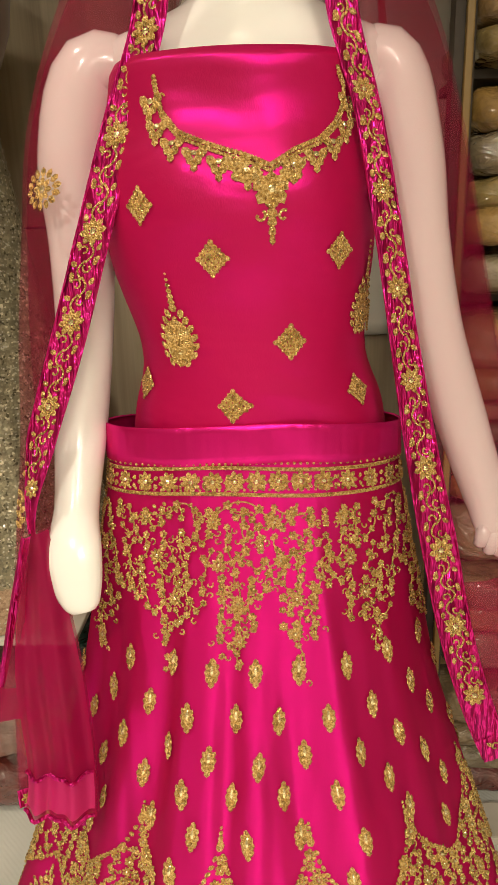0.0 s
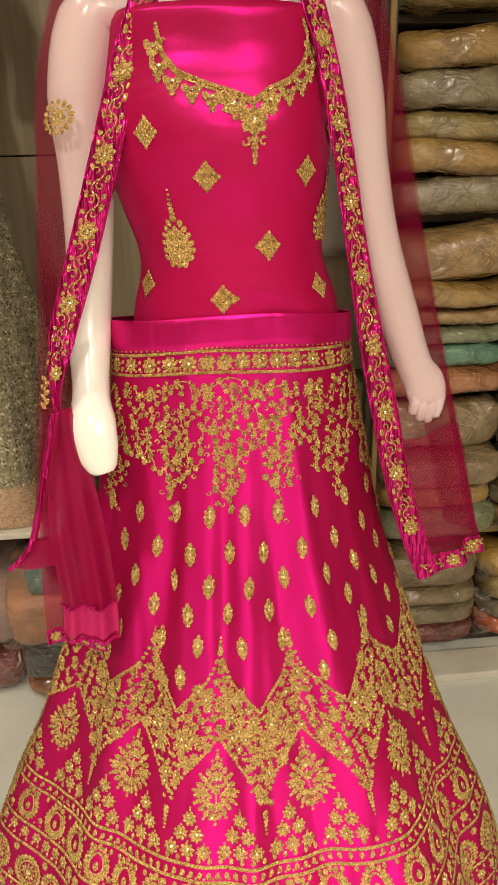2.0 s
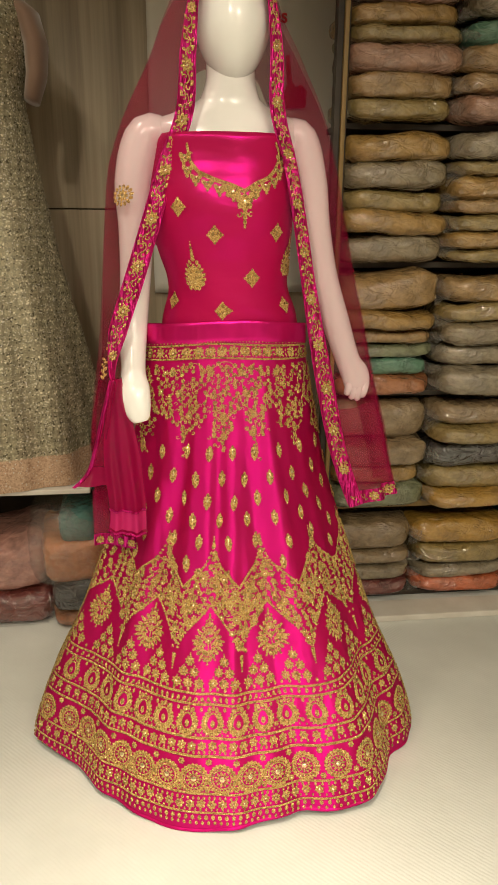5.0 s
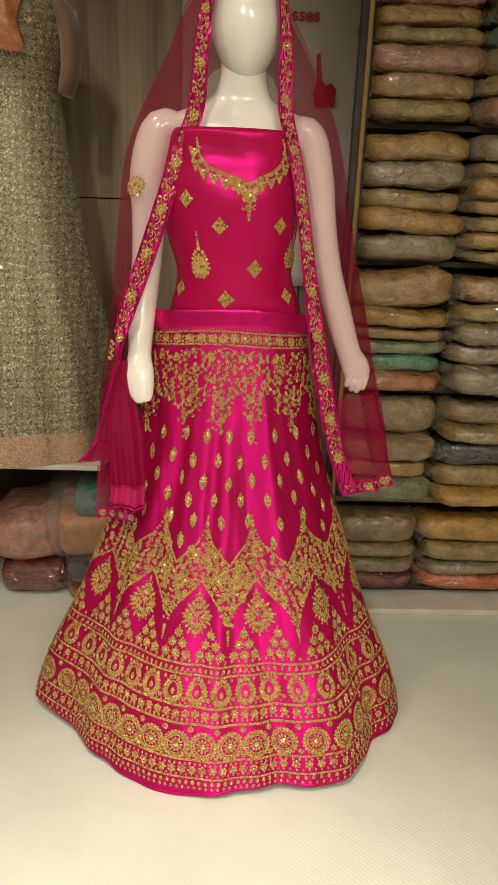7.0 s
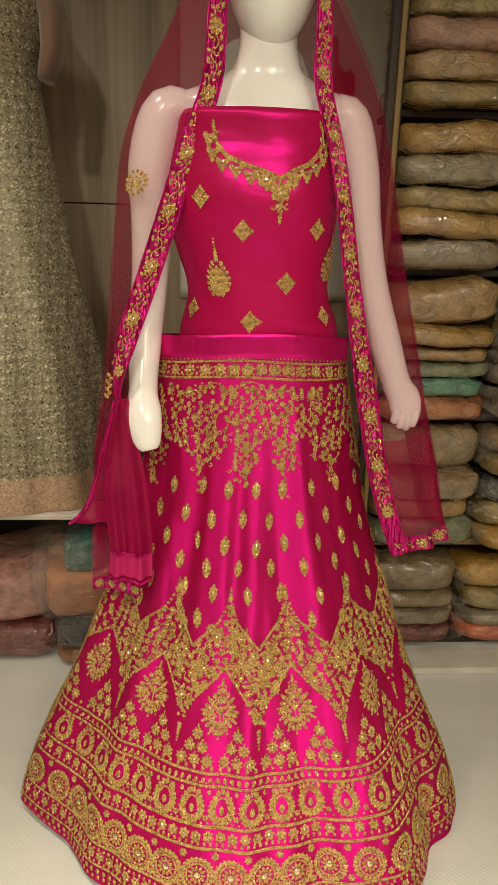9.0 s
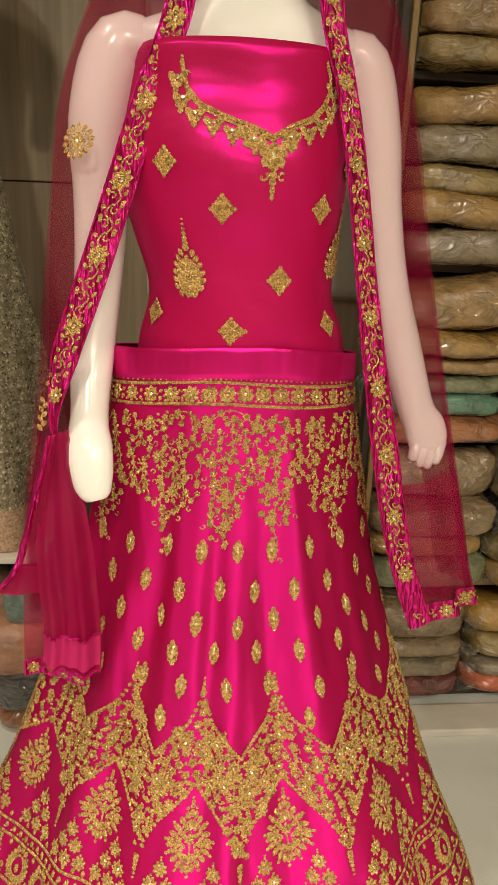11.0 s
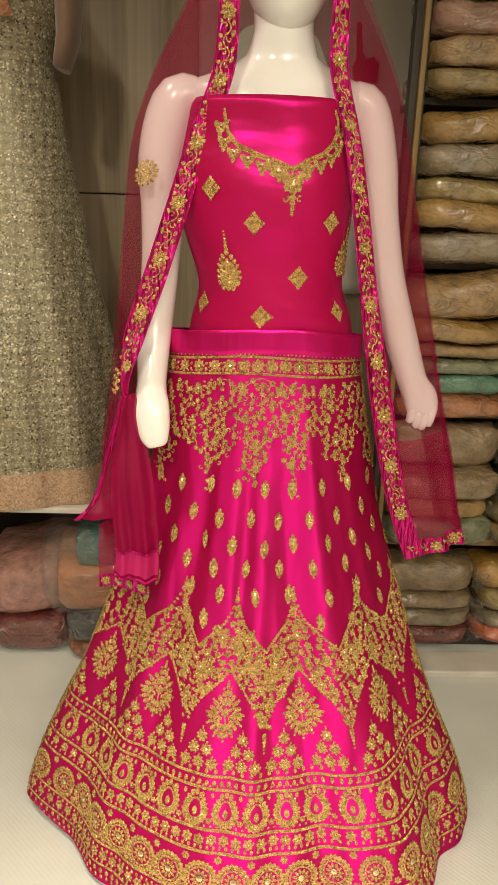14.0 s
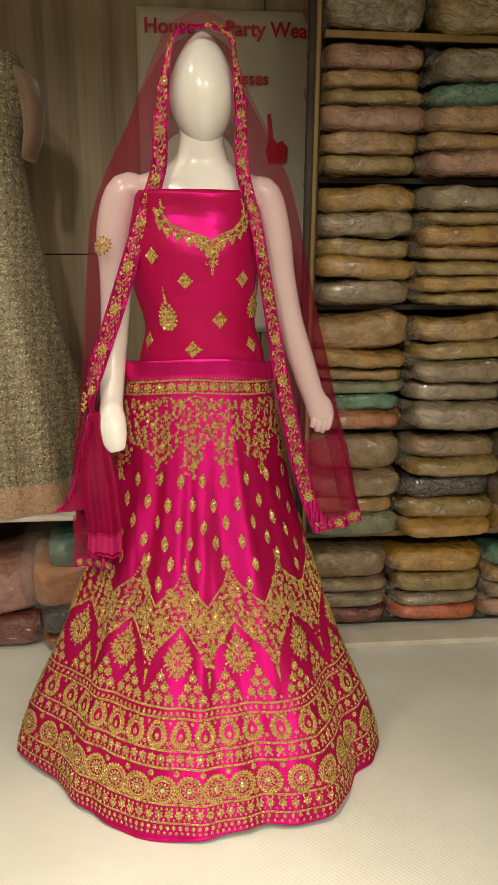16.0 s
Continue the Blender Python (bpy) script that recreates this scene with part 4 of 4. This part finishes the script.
def buti(st, at):
    st.fan(at, [(0.0068 * math.cos(2 * math.pi * i / 10), 0.0135 * math.sin(2 * math.pi * i / 10)) for i in range(10)], 0.0006, 0.0010)
    q = rng.uniform(-0.12, 0.12)
    k = 0.70 + 0.10 * rng.random()
    for y, w in ((0.0165, 0.006), (0.0075, 0.0125), (-0.002, 0.015), (-0.011, 0.0105), (-0.0175, 0.005)):
        for sx in ((-1, 1) if w > 0.008 else (0,)):
            st.petal(at, (sx * w * 0.42 + y * q) * k, y * k, math.pi / 2 - sx * 0.55, 0.0130 * k, 0.0088 * k)
    st.petal(at, 0, 0.004 * k, math.pi / 2, 0.018 * k, 0.006 * k, 1, 0.004)


places = []
for i, z in enumerate((0.735, 0.682, 0.638, 0.599, 0.555, 0.513, 0.490)):
    for a in around(18, -2.0 if i == 4 else 1.5 if i % 2 == 0 else -7.5):
        dd = abs((a - 19 + 15) % 30 - 15) / 15
        if z > np.interp(dd, [0, 0.1, 0.25, 0.5, 0.75, 1], [0.566, 0.545, 0.528, 0.508, 0.488, 0.474]) + 0.014:
            places.append((a + rng.uniform(-0.7, 0.7), z + rng.uniform(-0.003, 0.003)))
motif_set("leaf_motif", places, buti)

# trailing vines under the waist
vine = Stitch(skirt, AXIS)
nodes, fans = [], []
d = 0.0164
z = 0.914
row = 0
while z > 0.71:
    ka = vine.scale(0, z)[0]
    n = int(360 * ka / d)
    for k in range(n):
        a = -180 + (k + 0.5 * (row % 2) + rng.uniform(-0.17, 0.17)) * 360 / n
        zz1 = z + rng.uniform(-0.005, 0.005)
        dd = abs((a + 9 + 15) % 30 - 15) / 15
        lowest = np.interp(dd, [0, 0.25, 0.5, 0.75, 1], [0.715, 0.745, 0.775, 0.798, 0.808])
        if zz1 > lowest and rng.random() < (1.0 if zz1 > lowest + 0.03 else 0.75):
            nodes.append((a, zz1))
            fans.append(row % 3 == 1 and (k + row // 3 * 2) % 4 == 0)
    z -= d * 0.86
    row += 1
arr = np.array(nodes)
pos = skirt(arr[:, 0], arr[:, 1])
for i, (a, zz1) in enumerate(nodes):
    near = np.linalg.norm(pos - pos[i], axis=1)
    near[(arr[:, 1] <= zz1 + 0.004)] = 9
    j = int(near.argmin())
    if near[j] < 0.045 and rng.random() < 0.7:
        ka, kb = vine.scale(a, zz1)
        tx, ty = ((arr[j, 0] - a + 180) % 360 - 180) * ka, (arr[j, 1] - zz1) * kb
        bend = rng.choice((-1, 1)) * 0.7
        vine.stroke((a, zz1), [(tx * u - ty * bend * u * (1 - u), ty * u + tx * bend * u * (1 - u)) for u in np.linspace(0, 1, 6)], 0.0018)
        for u in (0.38, 0.68):
            q = rng.uniform(0, 6.28)
            vine.petal((a, zz1), tx * u + 0.0045 * math.cos(q), ty * u + 0.0045 * math.sin(q), q, 0.0062, 0.0042)
    side = np.linalg.norm(pos - pos[i], axis=1)
    side[np.abs(arr[:, 1] - zz1) > 0.012] = 9
    side[i] = 9
    j = int(side.argmin())
    if side[j] < 0.04 and rng.random() < 0.8:
        ka, kb = vine.scale(a, zz1)
        tx, ty = ((arr[j, 0] - a + 180) % 360 - 180) * ka, (arr[j, 1] - zz1) * kb
        vine.stroke((a, zz1), [(tx * u, ty * u - 0.007 * math.sin(u * math.pi)) for u in np.linspace(0, 1, 7)], 0.0018)
        vine.flower((a, zz1), tx * 0.5, ty * 0.5 - 0.010, 0.0042, 5, 0.3)
    big = fans[i]
    r = 0.0090 if big else rng.uniform(0.0038, 0.0056)
    vine.flower((a, zz1), 0, 0, r, 9 if big else rng.choice((5, 5, 6)), rng.random() * 3)
    if rng.random() < 0.7:
        vine.curl((a, zz1), 0.009 * rng.choice((-1, 1)), -0.006, 0.0042, rng.uniform(0, 6), rng.choice((-1, 1)))
part("vine_embroidery", vine.mesh("vine_embroidery"), lehenga, "trailing gold vines and small flowers", "stuff")

# the dense zigzag band
band = Stitch(skirt, AXIS)
UP_X, UP_Z = [0, 0.06, 0.14, 0.3, 0.55, 0.8, 1], [0.556, 0.540, 0.528, 0.510, 0.496, 0.480, 0.466]
LO_X, LO_Z = [0, 0.35, 0.70, 0.86, 1], [0.434, 0.409, 0.384, 0.364, 0.330]
d, z, row = 0.0150, 0.560, 0
while z > 0.318:
    ka = band.scale(0, z)[0]
    n = int(360 * ka / d)
    for k in range(n):
        a = -180 + (k + 0.5 * (row % 2) + rng.uniform(-0.2, 0.2)) * 360 / n
        zz1 = z + rng.uniform(-0.002, 0.002)
        dd = abs((a - 19 + 15) % 30 - 15) / 15
        if np.interp(dd, LO_X, LO_Z) < zz1 < np.interp(dd, UP_X, UP_Z):
            kind = rng.random()
            if kind < 0.22:
                band.flower((a, zz1), 0, 0, 0.0108, 9, rng.random())
            elif kind < 0.80:
                band.flower((a, zz1), 0, 0, rng.uniform(0.0060, 0.0074), rng.choice((5, 6, 7)), rng.random())
            else:
                q = rng.uniform(0, 6.28)
                for e in range(4):
                    band.petal((a, zz1), 0.003 * (e - 1.5) * math.cos(q), 0.003 * (e - 1.5) * math.sin(q), q + 1.2 * (-1) ** e, 0.0085, 0.0046)
            for e in range(1):
                q = rng.uniform(0, 6.28)
                band.petal((a, zz1), 0.0085 * math.cos(q), 0.0085 * math.sin(q), q + 1, 0.0062, 0.004)
            if rng.random() < 0.5:
                band.curl((a, zz1), 0.004, -0.004, 0.005, rng.uniform(0, 6), rng.choice((-1, 1)), 0.002)
    z -= d * 0.84
    row += 1
for c in around(30, 19):  # outlines and tips
    for sgn in (-1, 1):
        for X, Z in ((UP_X, UP_Z), (LO_X, LO_Z)):
            for u in np.linspace(0.03, 0.98, 17):
                at = (c + sgn * 15 * u, float(np.interp(u, X, Z)))
                band.petal(at, 0, 0, rng.uniform(0, 3), 0.0078, 0.0056)
    for k in range(5):
        band.disc((c, 0.546 + k * 0.0052), 0, 0, 0.0045 - 0.0006 * k, 0, 6)
        band.disc((c + 15, 0.330 - k * 0.0056), 0, 0, 0.0045 - 0.0006 * k, 0, 6)
part("zigzag_embroidery", band.mesh("zigzag_embroidery"), lehenga, "dense zigzag band of gold flowers", "stuff")


def medallion(st, at):
    def rim(q, k):
        c, s = math.cos(q), math.sin(q)
        k = k * 0.92
        return 0.0300 * k * c * abs(c) ** 0.25, 0.0400 * k * s * abs(s) ** 0.25 + 0.004 * max(0, s) ** 6 * k

    for i in range(22):
        q = 2 * math.pi * i / 22 + math.pi / 2
        x, y = rim(q, 0.95)
        st.petal(at, x, y, math.atan2(y, x), 0.0125, 0.0080)
        if i % 2:
            x, y = rim(q, 1.20)
            st.disc(at, x, y, 0.0028, 0, 5)
    inner = [rim(2 * math.pi * i / 20 + math.pi / 2, 0.72) for i in range(21)]
    st.stroke(at, inner, 0.0034)
    for i in range(14):
        x, y = rim(2 * math.pi * i / 14 + 0.2, 0.58)
        st.petal(at, x, y, math.atan2(y, x) + 0.5, 0.0115, 0.0068)
    for sx in (-1, 1):  # leaves springing from a stem
        for y, q in ((-0.016, 0.5), (-0.004, 0.75), (0.008, 0.95)):
            st.petal(at, sx * (0.0095 - 0.0015 * (y > 0)), y, math.pi / 2 - sx * q, 0.0120, 0.0062)
        st.curl(at, sx * 0.006, 0.017, 0.0042, 0.5, sx, 0.0022)
    st.stroke(at, [(0, -0.028), (0.0008, -0.014), (0, 0.0), (0, 0.014)], 0.0026)
    st.flower(at, 0, 0.004, 0.0078, 7)
    st.petal(at, 0, 0.021, math.pi / 2, 0.012, 0.0062, 1)
    for y in (0.048, 0.0535, 0.0585):
        st.disc(at, 0, y, 0.0038 - (y - 0.048) * 0.12, 0, 6)


motif_set("medallion", [(a, 0.362) for a in around(30, 19)], medallion, "large gold medallion")


def pyramid(st, at):
    for y, xs in ((0.0245, (0,)), (0.0025, (-0.0115, 0.0115)), (-0.0200, (-0.023, 0, 0.023))):
        for x in xs:
            st.flower(at, x, y, 0.0110, 8, rng.random())
            st.disc(at, x, y + 0.0122, 0.0022, 0, 5)
    st.disc(at, 0, 0.0405, 0.0020, 0, 5)


motif_set("pyramid_motif", [(a, 0.304) for a in around(15, 19 + 7.5)], pyramid)


def bead_row(name, z, step, r, n=6, phase=0.0):
    st = Stitch(skirt, AXIS)
    for a in around(step, phase):
        if n:
            st.flower((a, z + rng.uniform(-0.001, 0.001)), 0, 0, r, n, rng.random())
        else:
            st.petal((a, z), 0, 0, math.pi / 2, r * 2, r * 1.3)
    part(name, st.mesh(name), lehenga, "", "stuff")


bead_row("beading", 0.2565, 2.4, 0.0055, 0)
bead_row("beading", 0.2745, 3.0, 0.0050, 0)
bead_row("flower_trim", 0.174, 3.6, 0.0098, 6)
bead_row("beading", 0.163, 1.8, 0.0042, 0, 0.9)
bead_row("flower_trim", 0.064, 3.4, 0.0100, 6)
bead_row("beading", 0.076, 1.7, 0.0042, 0, 0.9)
bead_row("beading", 0.036, 2.1, 0.0062, 0)
bead_row("beading", 0.0245, 1.9, 0.0048, 0)
bead_row("beading", 0.053, 1.7, 0.0036, 0)
bead_row("beading", 0.239, 3.0, 0.0050, 0)
bead_row("beading", 0.202, 9.47, 0.0055, 5, 6.7)
bead_row("beading", 0.144, 9.23, 0.0072, 6, 1.0)
bead_row("beading", 0.094, 9.23, 0.0072, 6, 1.0)


def drop(st, at):
    pts = []
    for i in range(19):
        q = 2 * math.pi * i / 19 + math.pi / 2
        r = 0.0205 + 0.009 * max(0, math.sin(q)) ** 5
        x, y = r * 0.92 * math.cos(q), r * math.sin(q)
        st.petal(at, x, y, q, 0.0124, 0.0082)
        pts.append((x * 0.68, y * 0.68))
    st.stroke(at, pts + pts[:1], 0.0036)
    st.petal(at, 0, -0.001, math.pi / 2, 0.016, 0.0095)


motif_set("drop_motif", [(a, 0.214) for a in around(9.47, 2)], drop)


def wheel(st, at):
    for i in range(22):
        q = 2 * math.pi * i / 22
        st.petal(at, 0.0265 * math.cos(q), 0.0265 * math.sin(q), q, 0.0112, 0.0086)
    circ = [(0.0195 * math.cos(2 * math.pi * i / 22), 0.0195 * math.sin(2 * math.pi * i / 22)) for i in range(23)]
    st.stroke(at, circ, 0.0036)
    for i in range(11):
        q = 2 * math.pi * i / 11
        st.petal(at, 0.0112 * math.cos(q), 0.0112 * math.sin(q), q, 0.0110, 0.0052)
    st.disc(at, 0, 0, 0.0058, 1, 8, 0.0045)


motif_set("wheel_motif", [(a, 0.113) for a in around(9.2, 5.6)], wheel)

# the blouse's motifs
BX = (-0.006, 0.87, 1.15)


def on_blouse(name, at, draw, label=""):
    st = Stitch(blouse, BX)
    draw(st, at)
    return part(name, st.mesh(name), kurti, label)


def diamond(st, at):
    for i in range(-2, 3):
        for j in range(-2, 3):
            u, v = (i - j) * 0.0032, (i + j) * 0.0036
            st.petal(at, u, v, 0.8 + (i + j) % 2 * 1.5, 0.0074, 0.0054)
    for q in range(4):
        st.disc(at, 0.0145 * math.cos(q * math.pi / 2), 0.0162 * math.sin(q * math.pi / 2), 0.0024, 0, 6)
        for e in (-1, 1):
            st.disc(at, 0.0092 * math.cos(q * math.pi / 2 + 0.78) + e * 0.004 * math.sin(q * math.pi / 2 + 0.78), 0.0102 * math.sin(q * math.pi / 2 + 0.78) - e * 0.004 * math.cos(q * math.pi / 2 + 0.78), 0.0024, 0, 5)


for at in ((-8.1, 1.168), (40.1, 1.172), (17.5, 1.086), (-3.8, 1.023), (51.7, 1.029), (-35.8, 1.218), (67.5, 1.221), (-60, 1.038), (84, 1.10), (-100, 1.16), (120, 1.1)):
    on_blouse("diamond_motif", at, diamond)


def paisley(st, at):
    st.fan(at, [(0.0165 * math.cos(2 * math.pi * i / 16), -0.008 + 0.024 * math.sin(2 * math.pi * i / 16)) for i in range(16)], 0.0006, 0.0010)
    for y, w in ((-0.028, 0.010), (-0.020, 0.017), (-0.011, 0.019), (-0.002, 0.018), (0.007, 0.015), (0.015, 0.011), (0.022, 0.007)):
        n = max(2, int(w / 0.0033))
        for i in range(n):
            x = w * (2 * i / (n - 1) - 1) if n > 1 else 0
            if abs(x) < 0.004 and -0.004 < y < 0.010:
                continue
            st.petal(at, x + 0.0008 * y / 0.01, y, math.pi / 2 - x * 45, 0.0105, 0.0066)
    st.flower(at, 0, -0.018, 0.0085, 7)
    for sx in (-1, 1):
        st.curl(at, sx * 0.003, 0.006, 0.0052, 0, sx)
    for k in range(7):
        st.disc(at, 0.002, 0.028 + k * 0.0056, 0.0044 - 0.0005 * k, 0, 6)


on_blouse("paisley_motif", (-28.7, 1.094), paisley, "gold paisley motif")
on_blouse("paisley_motif", (64.5, 1.118), paisley, "gold paisley motif")
NECK = [(-30.5, 1.330), (-28.5, 1.316), (-26.0, 1.300), (-18.7, 1.281), (-7.9, 1.269), (0.0, 1.261), (9.4, 1.249), (18.0, 1.262), (29.0, 1.272), (38.0, 1.288), (43.5, 1.306), (44.5, 1.322), (41.5, 1.335)]
neck = Stitch(blouse, BX)
na, nz = np.array(NECK).T
P = blouse(na, nz)
nl = np.r_[0, np.cumsum(np.linalg.norm(np.diff(P, axis=0), axis=1))]
for s in np.arange(0, nl[-1], 0.0034):
    at = (float(np.interp(s, nl, na)), float(np.interp(s, nl, nz)))
    neck.disc(at, 0, 0, 0.0027, 0, 5)
    neck.disc(at, 0, -0.0048, 0.0022, 0, 5)
for s in np.arange(0.008, nl[-1] - 0.004, 0.0235):
    at = (float(np.interp(s, nl, na)), float(np.interp(s, nl, nz)))
    if abs(at[0] - 9.4) < 4:
        continue
    side = -1 if at[0] < 9.4 else 1
    ox = side * 0.004 * max(0, abs(at[0] - 9) / 30)
    neck.petal(at, ox - 0.0070, -0.0120, 2.3, 0.0130, 0.0092)
    neck.petal(at, ox + 0.0070, -0.0120, 0.85, 0.0130, 0.0092)
    neck.petal(at, ox - 0.0035, -0.0195, 1.9, 0.0110, 0.0080)
    neck.petal(at, ox + 0.0035, -0.0195, 1.25, 0.0110, 0.0080)
    neck.petal(at, ox, -0.0265, math.pi / 2, 0.0100, 0.0070)
    neck.disc(at, ox, -0.0125, 0.0030, 1, 6)
    neck.curl(at, ox + 0.0105, -0.0095, 0.0038, 0, 1)
part("neckline_embroidery", neck.mesh("neckline_embroidery"), kurti, "gold sweetheart neckline trim with leaf clusters")


def pendant(st, at):
    g = 1.22
    for x, y, q in ((-0.013, 0.011, 0.2), (0.013, 0.011, 2.9), (-0.0075, 0.0045, 0.7), (0.0075, 0.0045, 2.4), (0, 0.006, 1.57), (-0.006, -0.004, 1.0), (0.006, -0.004, 2.1), (0, -0.008, 1.57), (-0.0205, 0.019, 0.6), (0.0205, 0.019, 2.5)):
        st.petal(at, x * g, y * g, q, 0.0150 * g, 0.0100 * g)
    st.disc(at, 0, 0.001, 0.004, 1, 7, 0.0045)
    for sx in (-1, 1):
        st.curl(at, sx * 0.009 * g, -0.019 * g, 0.0048 * g, 1, sx, 0.0028)
        st.disc(at, sx * 0.026, 0.012, 0.0045, 0, 7)
    for y in (-0.017, -0.023, -0.030, -0.036):
        st.petal(at, 0, y * g, 1.57, 0.011, 0.0105 + (y + 0.017) * 0.25)


on_blouse("pendant_motif", (9.8, 1.228), pendant, "gold pendant motif")

# the veil's borders
VC = (0.0, 0.95, 1.2)
l = L_START + 0.05
while l < LEN[-1] - 0.02:
    kk = width_at(l)
    at = (l, BW * 0.5 * kk)
    if kk < 0.3:
        l += 0.03
        continue
    st = Stitch(border, VC)
    st.flower(at, 0, 0, 0.0138 * kk ** 0.5, 8, 0.2)
    part("border_flower", st.mesh("border_flower"), veil_ob, "gold flower on the border")
    if l + 0.095 < LEN[-1]:
        st = Stitch(border, VC)
        kk = width_at(l + 0.045)
        at = (l, BW * 0.5 * kk)
        for m in range(4):
            c = 0.0195 + m * 0.0175
            sg = (-1) ** m
            st.stroke(at, [(c - 0.010 + 0.02 * u, sg * 0.0060 * kk * math.sin(u * math.pi)) for u in np.linspace(0, 1, 7)], 0.0024)
            st.curl(at, c + 0.002, -sg * 0.004 * kk, 0.0056 * kk, 0.5 * m, sg, 0.0022)
            for e in (-0.006, 0.006):
                st.petal(at, c + e, sg * 0.0108 * kk, 0.7 * sg + e * 60, 0.0088, 0.0058)
            st.petal(at, c + 0.008, -sg * 0.0105 * kk, -0.6 * sg, 0.0085, 0.0054)
        part("border_scroll", st.mesh("border_scroll"), veil_ob, "gold scrolling stem with leaves")
    l += 0.093
for i, u in enumerate(np.linspace(0.1, 0.93, 7)):
    st = Stitch(right_end, (0.33, 0.95, 0.62))
    if i % 3 == 2:
        st.flower((u, 0.016), 0, 0, 0.0135, 8)
    else:
        st.curl((u, 0.016), 0, 0.003, 0.007, i, (-1) ** i, 0.0024)
        st.petal((u, 0.016), 0.006, -0.006, 0.5, 0.010, 0.006)
        st.petal((u, 0.016), -0.006, 0.009, 2.2, 0.009, 0.0055)
    part("border_flower" if i % 3 == 2 else "border_scroll", st.mesh("border_scroll"), veil_ob)
net_work = Stitch(veil, (0.0, 0.95, 1.2))
lz_ = float(np.interp(1.238, L[:, 0], LEN[: len(L)]))
for i in range(14):
    q = 2 * math.pi * i / 14
    net_work.petal((lz_, 0.27), 0.0165 * math.cos(q), 0.0185 * math.sin(q), q, 0.0105, 0.0068)
net_work.flower((lz_, 0.27), 0, 0, 0.0125, 8)
part("net_motif", net_work.mesh("net_motif"), veil_ob, "gold flower motif on the net")
net_work = Stitch(veil, (0.0, 0.95, 1.2))
lz2 = float(np.interp(0.905, L[:, 0], LEN[: len(L)]))
for i in range(7):
    net_work.petal((lz2, 0.16), 0.006 * (i - 3), 0.003 * (-1) ** i, 0.9 * (-1) ** i, 0.012, 0.007)
part("net_motif", net_work.mesh("net_motif"), veil_ob, "gold leaf motif on the net")
for i, x in enumerate(np.linspace(-0.283, -0.215, 4)):
    st = Stitch(lambda a, b: np.stack([np.asarray(a, float), 0.7465 + 0.02 * np.sin(np.asarray(a, float) * 40), np.asarray(b, float) + 0.10 * np.clip(np.asarray(a, float) + 0.25, 0, 1)], -1), (-0.26, 0.95, 0.53))
    st.flower((x, 0.535), 0, 0, 0.0095, 8)
    part("border_flower", st.mesh("border_flower"), veil_ob)
